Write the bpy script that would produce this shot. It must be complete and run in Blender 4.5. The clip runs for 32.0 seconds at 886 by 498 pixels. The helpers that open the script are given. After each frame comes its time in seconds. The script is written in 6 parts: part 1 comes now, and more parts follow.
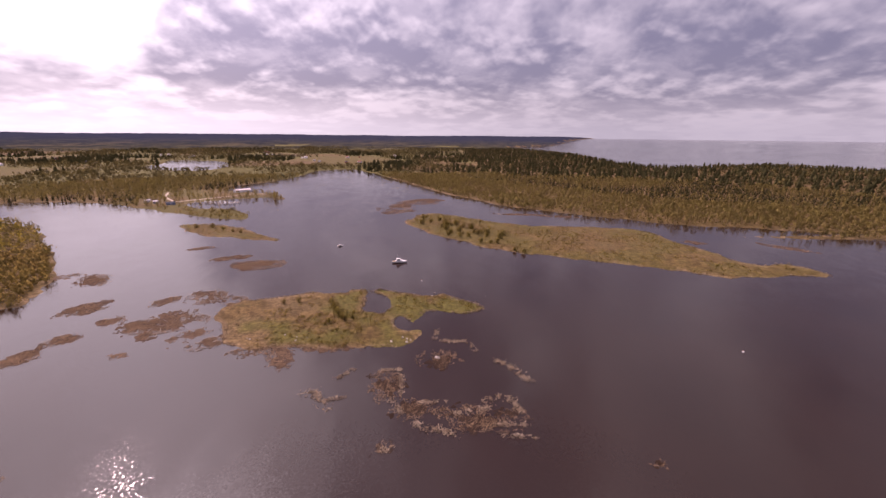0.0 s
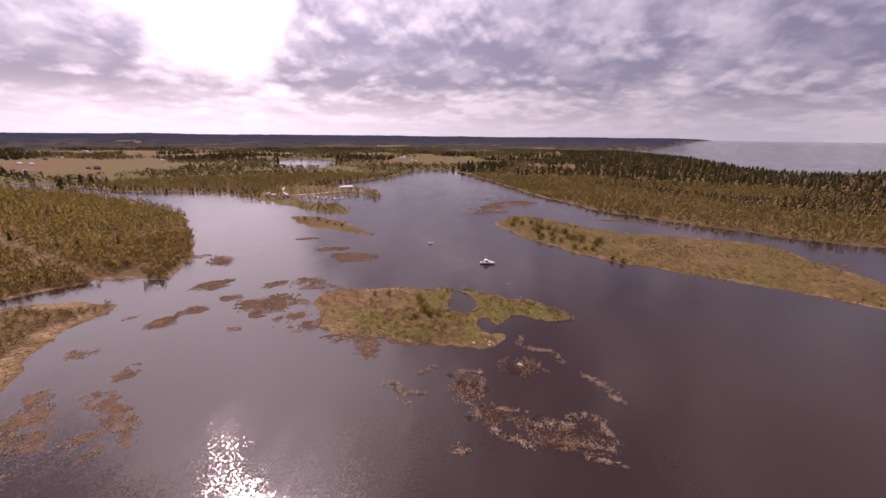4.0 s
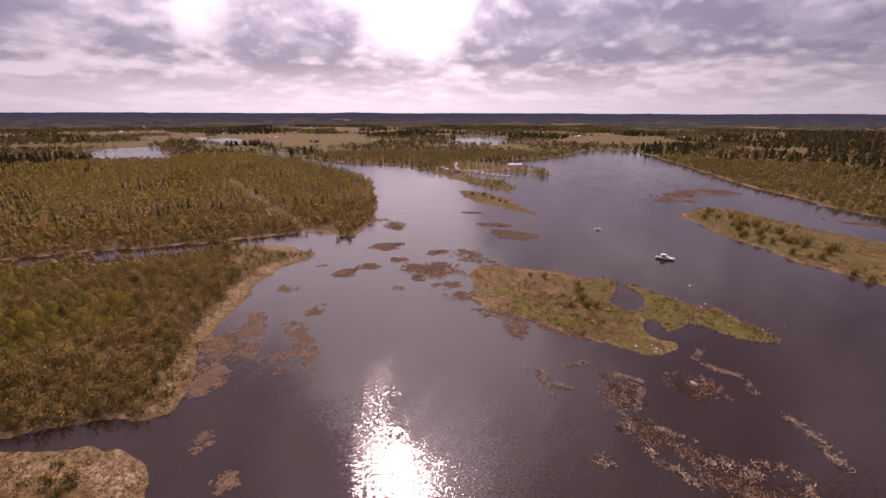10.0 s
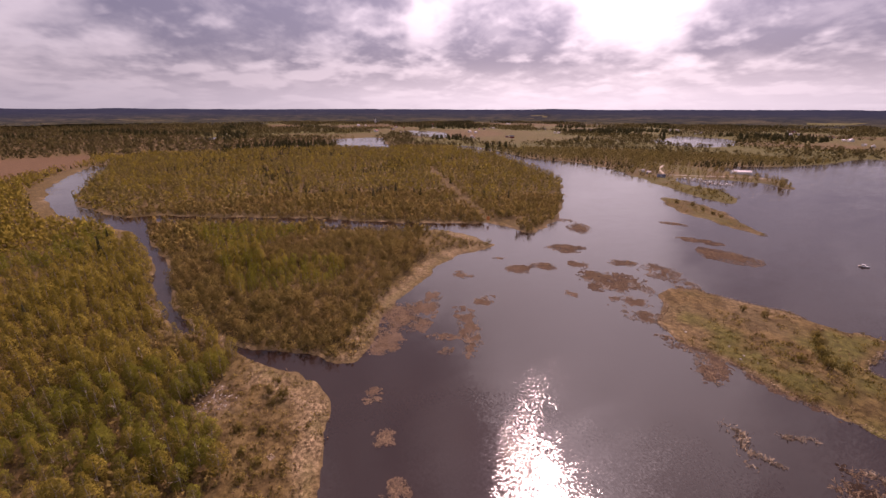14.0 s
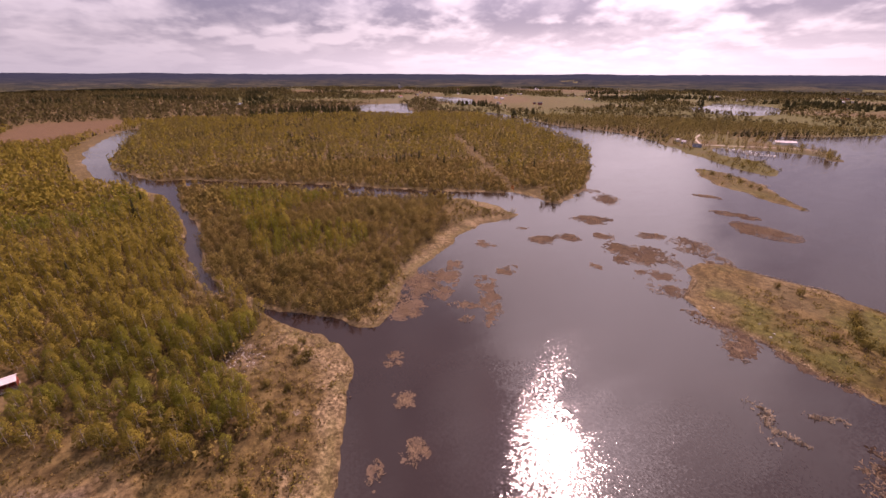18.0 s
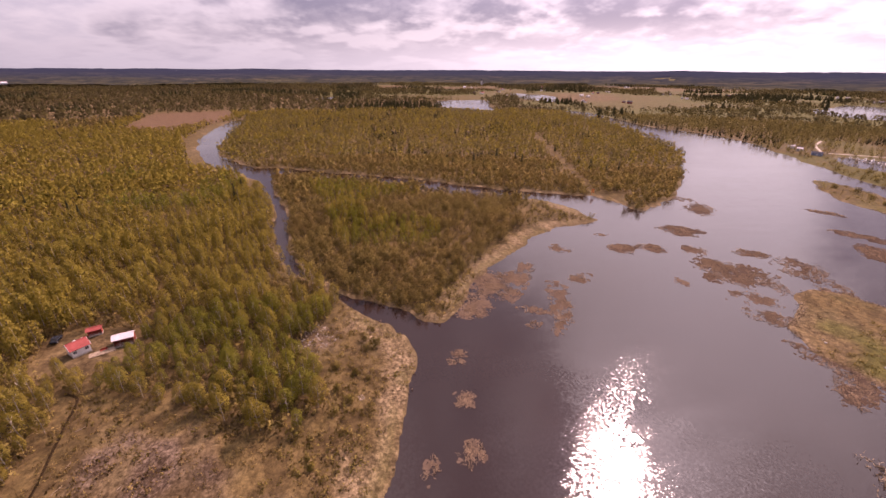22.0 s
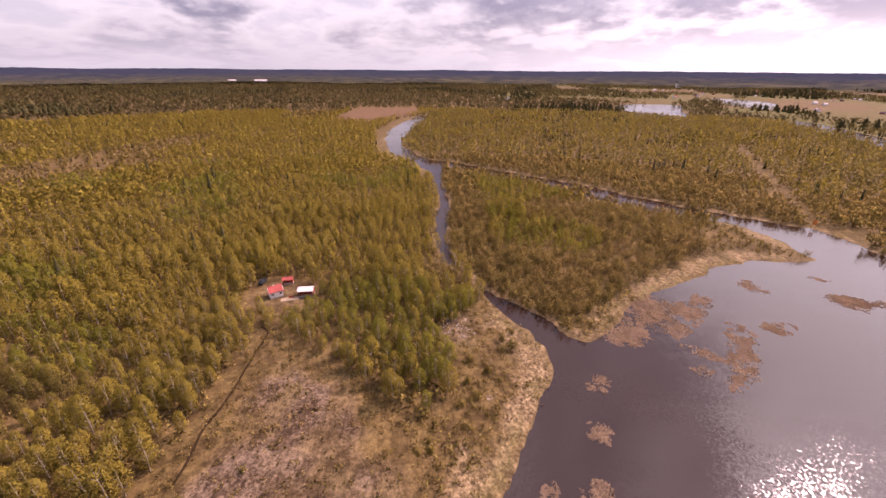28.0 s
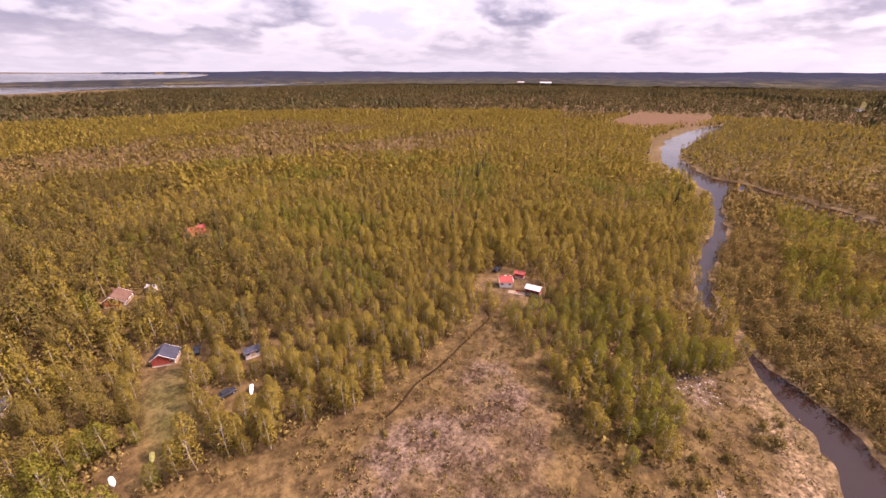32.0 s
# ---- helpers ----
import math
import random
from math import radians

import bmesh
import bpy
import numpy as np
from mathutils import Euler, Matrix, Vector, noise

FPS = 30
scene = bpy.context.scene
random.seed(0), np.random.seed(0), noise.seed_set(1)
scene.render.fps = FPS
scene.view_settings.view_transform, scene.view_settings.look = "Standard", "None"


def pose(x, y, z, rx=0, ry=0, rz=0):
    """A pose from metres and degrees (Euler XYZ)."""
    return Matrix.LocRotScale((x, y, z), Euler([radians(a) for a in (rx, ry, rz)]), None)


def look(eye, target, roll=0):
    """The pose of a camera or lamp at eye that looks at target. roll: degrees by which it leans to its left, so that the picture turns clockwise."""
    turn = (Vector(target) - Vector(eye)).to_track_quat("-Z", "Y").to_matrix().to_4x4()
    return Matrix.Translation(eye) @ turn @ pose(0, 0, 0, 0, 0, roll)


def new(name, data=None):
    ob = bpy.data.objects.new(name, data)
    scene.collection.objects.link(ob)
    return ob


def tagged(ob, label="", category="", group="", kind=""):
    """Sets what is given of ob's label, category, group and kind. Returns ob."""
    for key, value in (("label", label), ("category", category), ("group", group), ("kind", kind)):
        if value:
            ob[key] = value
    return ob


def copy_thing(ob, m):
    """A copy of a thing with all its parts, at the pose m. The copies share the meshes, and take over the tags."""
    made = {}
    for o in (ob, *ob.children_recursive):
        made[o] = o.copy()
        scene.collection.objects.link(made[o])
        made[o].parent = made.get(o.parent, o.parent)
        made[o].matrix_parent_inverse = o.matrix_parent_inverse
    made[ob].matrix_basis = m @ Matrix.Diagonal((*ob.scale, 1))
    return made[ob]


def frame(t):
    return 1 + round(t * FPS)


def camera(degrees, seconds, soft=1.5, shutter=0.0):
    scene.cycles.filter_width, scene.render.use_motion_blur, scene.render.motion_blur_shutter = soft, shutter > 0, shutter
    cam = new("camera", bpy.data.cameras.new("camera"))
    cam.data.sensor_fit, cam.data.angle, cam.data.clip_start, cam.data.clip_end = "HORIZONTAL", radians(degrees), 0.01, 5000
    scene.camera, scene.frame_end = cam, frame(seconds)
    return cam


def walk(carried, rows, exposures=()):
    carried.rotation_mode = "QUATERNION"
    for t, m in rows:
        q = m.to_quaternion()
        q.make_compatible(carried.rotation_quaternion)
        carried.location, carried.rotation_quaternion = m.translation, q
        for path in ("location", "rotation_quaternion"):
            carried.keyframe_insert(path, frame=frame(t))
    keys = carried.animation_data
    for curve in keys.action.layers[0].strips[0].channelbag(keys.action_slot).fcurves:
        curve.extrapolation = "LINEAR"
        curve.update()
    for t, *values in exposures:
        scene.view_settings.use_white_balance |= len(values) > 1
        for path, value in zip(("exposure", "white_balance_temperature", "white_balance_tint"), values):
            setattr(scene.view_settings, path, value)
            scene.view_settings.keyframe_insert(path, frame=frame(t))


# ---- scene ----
from collections import defaultdict

# camera: a drone that hovers at about 80 m and turns slowly to its left
cam = camera(95.0, 32.0, soft=1.5)
ROWS = [  # seconds, x, y, z, pitch, roll, yaw
    (0.0, -0.00, -0.00, 85.00, -15.69, 0.52, 0.05),
    (0.5, -0.14, 0.28, 85.20, -15.70, 0.60, 2.45),
    (1.0, -0.27, 0.58, 85.30, -15.72, 0.71, 5.60),
    (1.5, -0.35, 0.91, 85.27, -15.72, 0.67, 7.29),
    (2.0, -0.37, 1.25, 85.12, -15.72, 0.62, 7.70),
    (2.5, -0.34, 1.62, 84.90, -15.70, 0.62, 7.99),
    (3.0, -0.30, 1.98, 84.62, -15.67, 0.60, 9.98),
    (3.5, -0.26, 2.34, 84.28, -15.63, 0.54, 11.69),
    (5.5, -0.24, 2.67, 83.90, -15.64, 0.55, 15.69),
    (6.0, -0.24, 2.99, 83.53, -15.62, 0.39, 16.18),
    (6.5, -0.29, 3.32, 83.22, -16.27, 0.39, 16.40),
    (7.0, -0.39, 3.76, 82.99, -16.98, 0.40, 16.83),
    (7.5, -0.54, 4.34, 82.79, -17.53, 0.41, 18.81),
    (8.0, -0.72, 5.07, 82.57, -17.91, 0.41, 23.33),
    (8.5, -0.93, 5.87, 82.31, -18.12, 0.31, 28.19),
    (9.0, -1.14, 6.65, 82.04, -18.30, 0.21, 30.61),
    (9.5, -1.38, 7.37, 81.82, -18.49, 0.20, 32.72),
    (10.0, -1.65, 8.02, 81.65, -18.56, 0.14, 36.42),
    (10.5, -1.97, 8.63, 81.52, -18.62, 0.09, 40.95),
    (11.0, -2.35, 9.21, 81.39, -18.58, 0.11, 45.95),
    (11.5, -2.75, 9.73, 81.24, -18.52, 0.09, 51.09),
    (12.0, -3.13, 10.17, 81.08, -18.50, 0.07, 54.44),
    (12.5, -3.47, 10.53, 80.93, -18.49, 0.10, 57.80),
    (13.0, -3.74, 10.82, 80.80, -18.51, 0.10, 59.73),
    (13.5, -3.95, 11.04, 80.68, -18.49, 0.12, 61.11),
    (14.0, -4.12, 11.21, 80.54, -19.04, 0.13, 62.59),
    (14.5, -4.27, 11.33, 80.35, -20.10, 0.16, 63.06),
    (16.5, -4.41, 11.39, 80.14, -22.75, 0.18, 63.52),
    (17.0, -4.54, 11.42, 79.95, -23.03, 0.18, 64.34),
    (17.5, -4.70, 11.41, 79.82, -23.21, 0.19, 65.39),
    (18.0, -4.89, 11.39, 79.73, -23.34, 0.19, 65.91),
    (18.5, -5.13, 11.34, 79.67, -23.45, 0.23, 67.16),
    (19.0, -5.41, 11.28, 79.61, -23.51, 0.28, 69.59),
    (19.5, -5.69, 11.21, 79.58, -23.56, 0.35, 72.08),
    (20.0, -5.92, 11.13, 79.59, -23.60, 0.38, 73.25),
    (20.5, -6.07, 11.08, 79.67, -23.63, 0.33, 74.65),
    (21.0, -6.17, 11.06, 79.80, -23.68, 0.30, 75.28),
    (21.5, -6.23, 11.07, 79.94, -23.75, 0.32, 75.81),
    (22.0, -6.29, 11.11, 80.05, -23.82, 0.33, 76.56),
    (22.5, -6.35, 11.18, 80.11, -23.83, 0.28, 77.16),
    (23.0, -6.42, 11.25, 80.11, -23.84, 0.24, 78.44),
    (23.5, -6.52, 11.31, 80.03, -23.84, 0.26, 79.37),
    (24.0, -6.70, 11.35, 79.88, -23.81, 0.30, 81.29),
    (24.5, -6.99, 11.35, 79.67, -23.75, 0.30, 83.55),
    (25.0, -7.43, 11.31, 79.41, -23.73, 0.32, 85.64),
    (25.5, -8.00, 11.22, 79.12, -23.74, 0.37, 88.20),
    (27.5, -8.63, 11.08, 78.84, -23.80, 0.40, 97.17),
    (28.0, -9.26, 10.89, 78.58, -23.79, 0.38, 99.59),
    (28.5, -9.85, 10.69, 78.34, -23.78, 0.35, 102.34),
    (29.0, -10.43, 10.52, 78.08, -23.78, 0.33, 105.99),
    (29.5, -11.04, 10.42, 77.79, -23.77, 0.18, 110.56),
    (30.0, -11.68, 10.35, 77.47, -23.73, 0.01, 115.41),
    (30.5, -12.32, 10.27, 77.21, -23.64, -0.14, 120.41),
    (31.0, -12.93, 10.08, 77.07, -23.61, -0.26, 125.68),
    (31.5, -13.48, 9.77, 77.10, -23.63, -0.07, 130.99),
    (32.0, -13.99, 9.36, 77.23, -23.60, 0.13, 135.40),
]
walk(cam, [(t, pose(x, y, z, 90 + p, 0, yaw) @ pose(0, 0, 0, 0, 0, roll)) for t, x, y, z, p, roll, yaw in ROWS],
     [(0.0, 0.68, 7500, 55), (13.0, 0.42, 7700, 56), (19.0, 0.76, 7800, 58), (25.0, 0.90, 7800, 56), (32.0, 1.36, 7600, 51)])

# ---- light: broken cloud, the sun high over the river ----
SUN_YAW, SUN_EL = radians(44.3), radians(48)
SUN = Vector((-math.sin(SUN_YAW) * math.cos(SUN_EL), math.cos(SUN_YAW) * math.cos(SUN_EL), math.sin(SUN_EL)))


def node(tree, kind, inputs=None, **settings):
    n = tree.nodes.new(kind)
    for key, value in settings.items():
        setattr(n, key, value)
    for key, value in (inputs or {}).items():
        if isinstance(value, bpy.types.NodeSocket):
            tree.links.new(value, n.inputs[key])
        else:
            n.inputs[key].default_value = value
    return n


def calc(tree, op, a, b=0.0, c=0.0, clamp=False):
    return node(tree, "ShaderNodeMath", {0: a, 1: b, 2: c}, operation=op, use_clamp=clamp).outputs[0]


def blend(tree, fac, a, b, how="MIX"):
    return node(tree, "ShaderNodeMix", {0: fac, 6: a, 7: b}, data_type="RGBA", blend_type=how).outputs[2]


def band(tree, value, low, high, a=0.0, b=1.0):
    return node(tree, "ShaderNodeMapRange", {0: value, 1: low, 2: high, 3: a, 4: b}, interpolation_type="SMOOTHSTEP").outputs[0]


def fuzz(tree, vector, scale, detail=4.0, rough=0.55, distortion=0.0):
    return node(tree, "ShaderNodeTexNoise", {"Vector": vector, "Scale": scale, "Detail": detail, "Roughness": rough, "Distortion": distortion}).outputs[0]


def heading(yaw, el):
    """The way that has this yaw and elevation, in degrees."""
    a, e = radians(yaw), radians(el)
    return (-math.sin(a) * math.cos(e), math.cos(a) * math.cos(e), math.sin(e))


# the great cloud masses, and the open places between them: yaw, elevation, half width, gain
MASSES = [(84, 12, 19, 0.075), (17, 10, 17, 0.085), (-9, 14, 18, 0.03), (-36, 11, 15, 0.035), (48, 25, 22, -0.20), (36, 11, 9, -0.06), (118, 8, 28, -0.10), (150, 8, 24, -0.10)]


def make_world():
    world = bpy.data.worlds.new("sky")
    scene.world = world
    world.use_nodes = True
    t = world.node_tree
    t.nodes.clear()
    way = node(t, "ShaderNodeTexCoord").outputs["Generated"]
    xyz = node(t, "ShaderNodeSeparateXYZ", {0: way})
    z = calc(t, "MAXIMUM", xyz.outputs[2], 0.0)
    hat = node(t, "ShaderNodeVectorMath", {0: node(t, "ShaderNodeCombineXYZ", {0: xyz.outputs[0], 1: xyz.outputs[1]}).outputs[0]}, operation="NORMALIZE").outputs[0]

    def layer(lift):
        """The cloud sheet in the plan: heaps shrink and flatten towards the horizon."""
        ring = calc(t, "POWER", calc(t, "ADD", z, 0.065 + lift), -0.42)
        return node(t, "ShaderNodeVectorMath", {0: hat, "Scale": ring}, operation="SCALE").outputs[0]

    def density(at):
        """Heaped round billows, gathered into larger banks."""
        bank = fuzz(t, at, 1.5, 3.0, 0.5, 0.0)
        torn = node(t, "ShaderNodeTexNoise", {"Vector": at, "Scale": 7.0, "Detail": 4.0}).outputs["Color"]
        bent = node(t, "ShaderNodeVectorMath", {0: at, 1: node(t, "ShaderNodeVectorMath", {0: torn, "Scale": 0.07}, operation="SCALE").outputs[0]}, operation="ADD").outputs[0]
        heap = node(t, "ShaderNodeTexVoronoi", {"Vector": bent, "Scale": 3.1, "Detail": 3.0, "Roughness": 0.5, "Lacunarity": 2.3, "Smoothness": 0.25}, feature="SMOOTH_F1", normalize=True).outputs[0]
        return calc(t, "MULTIPLY_ADD", heap, -0.62, calc(t, "MULTIPLY_ADD", bank, 0.85, 0.25))
    here, above = density(layer(0.0)), density(layer(0.016))
    # a heap is lit on top and grey below: compare it with the sheet a little higher up
    top = band(t, calc(t, "SUBTRACT", here, above), -0.02, 0.11)
    for yaw, el, wide, gain in MASSES:
        near = node(t, "ShaderNodeVectorMath", {0: way, 1: heading(yaw, el)}, operation="DOT_PRODUCT").outputs["Value"]
        here = calc(t, "ADD", here, band(t, near, math.cos(radians(wide)), 1.0, 0.0, gain))
    glow = calc(t, "MAXIMUM", node(t, "ShaderNodeVectorMath", {0: way, 1: tuple(SUN)}, operation="DOT_PRODUCT").outputs["Value"], 0.0)
    halo, core = calc(t, "POWER", glow, 5.5), calc(t, "POWER", glow, 120.0)
    gap = blend(t, halo, (0.265, 0.335, 0.395, 1), (2.2, 2.6, 2.75, 1))
    base = blend(t, halo, (0.100, 0.130, 0.188, 1), (0.44, 0.55, 0.70, 1))
    crest = blend(t, halo, (0.39, 0.47, 0.51, 1), (1.9, 2.25, 2.35, 1))
    wisp = fuzz(t, layer(0.0), 4.2, 6.0, 0.58, 0.2)
    gap = blend(t, band(t, wisp, 0.42, 0.66, 0.0, 0.7), gap, crest)
    base = blend(t, band(t, wisp, 0.42, 0.68, 0.0, 0.28), base, crest)
    rimmed = blend(t, band(t, here, 0.30, 0.40, 0.0, 0.8), gap, crest)
    core_part = calc(t, "MULTIPLY", band(t, here, 0.345, 0.50), calc(t, "MULTIPLY_ADD", top, -0.7, 1.0))
    cloud = blend(t, core_part, rimmed, base)
    sky = node(t, "ShaderNodeTexSky", sky_type="NISHITA", sun_disc=False, sun_elevation=SUN_EL, sun_rotation=-SUN_YAW, dust_density=2.0)
    blue = blend(t, 1.0, sky.outputs[0], (0.10, 0.10, 0.10, 1), "MULTIPLY")
    cloud = blend(t, 0.12, cloud, blue)
    low_light = blend(t, calc(t, "POWER", glow, 4.0), (0.27, 0.33, 0.375, 1), (1.8, 2.1, 2.2, 1))
    cloud = blend(t, band(t, z, 0.0, 0.11, 0.85, 0.0), cloud, low_light)
    # cloud is brightest overhead, as it is on a grey day
    bright = calc(t, "MULTIPLY", calc(t, "MULTIPLY_ADD", core, 1.2, 1.0), band(t, z, 0.35, 0.95, 1.0, 1.7))
    back = node(t, "ShaderNodeBackground", {"Color": cloud, "Strength": bright})
    t.links.new(back.outputs[0], node(t, "ShaderNodeOutputWorld").inputs[0])


make_world()
sun = new("sun", bpy.data.lights.new("sun", "SUN"))
sun.data.energy, sun.data.angle, sun.data.color = 2.9, radians(4.5), (1.0, 0.94, 0.86)
sun.matrix_world = look(SUN * 100, (0, 0, 0))

# ---- materials ----


def material(name, build):
    m = bpy.data.materials.new(name)
    m.use_nodes = True
    t = m.node_tree
    t.nodes.clear()
    shader = build(t)
    t.links.new(shader, node(t, "ShaderNodeOutputMaterial").inputs[0])
    return m


def plain(name, colour, rough=0.7, metal=0.0, grain=3.0, wear=0.3, shine=0.2):
    """Paint, timber, metal or cloth, with grain and stains at two scales."""
    def build(t):
        where = node(t, "ShaderNodeTexCoord").outputs["Object"]
        fine, wide = fuzz(t, where, grain * 4, 5), fuzz(t, where, grain * 0.4, 3)
        dark = tuple(c * (1 - wear) for c in colour)
        light = tuple(min(1, c * (1 + wear * 0.5)) for c in colour)
        mixed = blend(t, band(t, calc(t, "ADD", calc(t, "MULTIPLY", fine, 0.5), calc(t, "MULTIPLY", wide, 0.5)), 0.35, 0.65), (*dark, 1), (*light, 1))
        bump = node(t, "ShaderNodeBump", {"Height": fine, "Strength": 0.2, "Distance": 0.02})
        return node(t, "ShaderNodeBsdfPrincipled", {"Base Color": mixed, "Roughness": rough, "Metallic": metal, "Specular IOR Level": shine, "Normal": bump.outputs[0]}).outputs[0]
    return material(name, build)


def leafy(name, colours, glow=0.42, size=0.035):
    """Foliage: stand-wide drift, tree by tree and leaf by leaf variation, light passing through."""
    def build(t):
        where = node(t, "ShaderNodeNewGeometry")
        wide = fuzz(t, where.outputs["Position"], size, 3)
        tree = fuzz(t, where.outputs["Position"], 0.22, 2)
        own = node(t, "ShaderNodeObjectInfo").outputs["Random"]
        a = blend(t, band(t, wide, 0.38, 0.62), (*colours[0], 1), (*colours[1], 1))
        pick = calc(t, "ADD", band(t, tree, 0.4, 0.68, 0, 0.75), calc(t, "MULTIPLY", own, 0.25))
        a = blend(t, pick, a, (*colours[2], 1))
        leaf = calc(t, "MULTIPLY_ADD", where.outputs["Random Per Island"], 0.14, 0.93)
        a = node(t, "ShaderNodeVectorMath", {0: a, "Scale": leaf}, operation="SCALE").outputs[0]
        crown = node(t, "ShaderNodeAttribute", attribute_name="crown").outputs["Vector"]
        crown = node(t, "ShaderNodeVectorTransform", {0: crown}, vector_type="VECTOR", convert_from="OBJECT", convert_to="WORLD").outputs[0]
        crown = node(t, "ShaderNodeVectorMath", {0: crown, "Scale": 2.6}, operation="SCALE").outputs[0]
        soft_face = node(t, "ShaderNodeVectorMath", {0: where.outputs["Normal"], "Scale": 0.18}, operation="SCALE").outputs[0]
        lifted = node(t, "ShaderNodeVectorMath", {0: soft_face, 1: (0.0, 0.0, 0.9)}, operation="ADD").outputs[0]
        lifted = node(t, "ShaderNodeVectorMath", {0: lifted, 1: crown}, operation="ADD").outputs[0]
        lifted = node(t, "ShaderNodeVectorMath", {0: lifted}, operation="NORMALIZE").outputs[0]
        d = node(t, "ShaderNodeBsdfDiffuse", {"Color": a, "Normal": lifted}).outputs[0]
        tr = node(t, "ShaderNodeBsdfTranslucent", {"Color": a, "Normal": lifted}).outputs[0]
        return node(t, "ShaderNodeMixShader", {0: glow, 1: d, 2: tr}).outputs[0]
    return material(name, build)


LANE_WAY, LANE_AT = (-math.sin(radians(46.5)), math.cos(radians(46.5))), -3.0  # the way of the wind lane, and how far it lies to the side


def water_look(t):
    where = node(t, "ShaderNodeNewGeometry").outputs["Position"]
    lanes = node(t, "ShaderNodeMapping", {"Vector": where, "Rotation": (0, 0, 0.75), "Scale": (1.0, 0.45, 1.0)}).outputs[0]
    wind = fuzz(t, lanes, 0.019, 5, 0.55, 1.3)           # lanes of wind and of calm
    windy = band(t, wind, 0.38, 0.58)
    chop = node(t, "ShaderNodeTexNoise", {"Vector": where, "Scale": 1.7, "Detail": 3.0, "Roughness": 0.75}).outputs["Color"]
    swell = node(t, "ShaderNodeTexNoise", {"Vector": lanes, "Scale": 0.16, "Detail": 2.0}).outputs["Color"]
    tilt = node(t, "ShaderNodeVectorMath", {0: chop, 1: (0.5, 0.5, 0.5)}, operation="SUBTRACT").outputs[0]
    # one lane of stronger wind runs up the bay, ragged at its edges
    x, y = (node(t, "ShaderNodeSeparateXYZ", {0: where}).outputs[k] for k in (0, 1))
    along = calc(t, "ADD", calc(t, "MULTIPLY", x, LANE_WAY[0]), calc(t, "MULTIPLY", y, LANE_WAY[1]))
    aside = calc(t, "ADD", calc(t, "MULTIPLY", x, -LANE_WAY[1]), calc(t, "MULTIPLY", y, LANE_WAY[0]))
    ragged = calc(t, "MULTIPLY_ADD", fuzz(t, where, 0.045, 7, 0.68, 0.4), 44.0, -22.0)
    off = calc(t, "ABSOLUTE", calc(t, "ADD", calc(t, "SUBTRACT", aside, LANE_AT), ragged))
    ruffled = calc(t, "MULTIPLY", band(t, off, 2.0, 11.0, 1.0, 0.0), band(t, along, 60.0, 210.0, 1.0, 0.35))
    tilt = node(t, "ShaderNodeVectorMath", {0: tilt, "Scale": calc(t, "MULTIPLY_ADD", ruffled, 0.42, calc(t, "MULTIPLY_ADD", windy, 0.20, 0.16))}, operation="SCALE").outputs[0]
    roll = node(t, "ShaderNodeVectorMath", {0: node(t, "ShaderNodeVectorMath", {0: swell, 1: (0.5, 0.5, 0.5)}, operation="SUBTRACT").outputs[0], "Scale": 0.05}, operation="SCALE").outputs[0]
    tilt = node(t, "ShaderNodeVectorMath", {0: tilt, 1: roll}, operation="ADD").outputs[0]
    tilt = node(t, "ShaderNodeVectorMath", {0: tilt, 1: (1.0, 1.0, 0.0)}, operation="MULTIPLY").outputs[0]
    face = node(t, "ShaderNodeVectorMath", {0: node(t, "ShaderNodeVectorMath", {0: tilt, 1: (0.0, 0.0, 1.0)}, operation="ADD").outputs[0]}, operation="NORMALIZE").outputs[0]
    colour = blend(t, fuzz(t, where, 0.03, 4), (0.014, 0.007, 0.005, 1), (0.024, 0.012, 0.008, 1))
    rough = calc(t, "MULTIPLY_ADD", windy, 0.04, 0.055)
    return node(t, "ShaderNodeBsdfPrincipled", {"Base Color": colour, "Roughness": rough, "IOR": 1.333, "Specular IOR Level": 0.5, "Normal": face}).outputs[0]


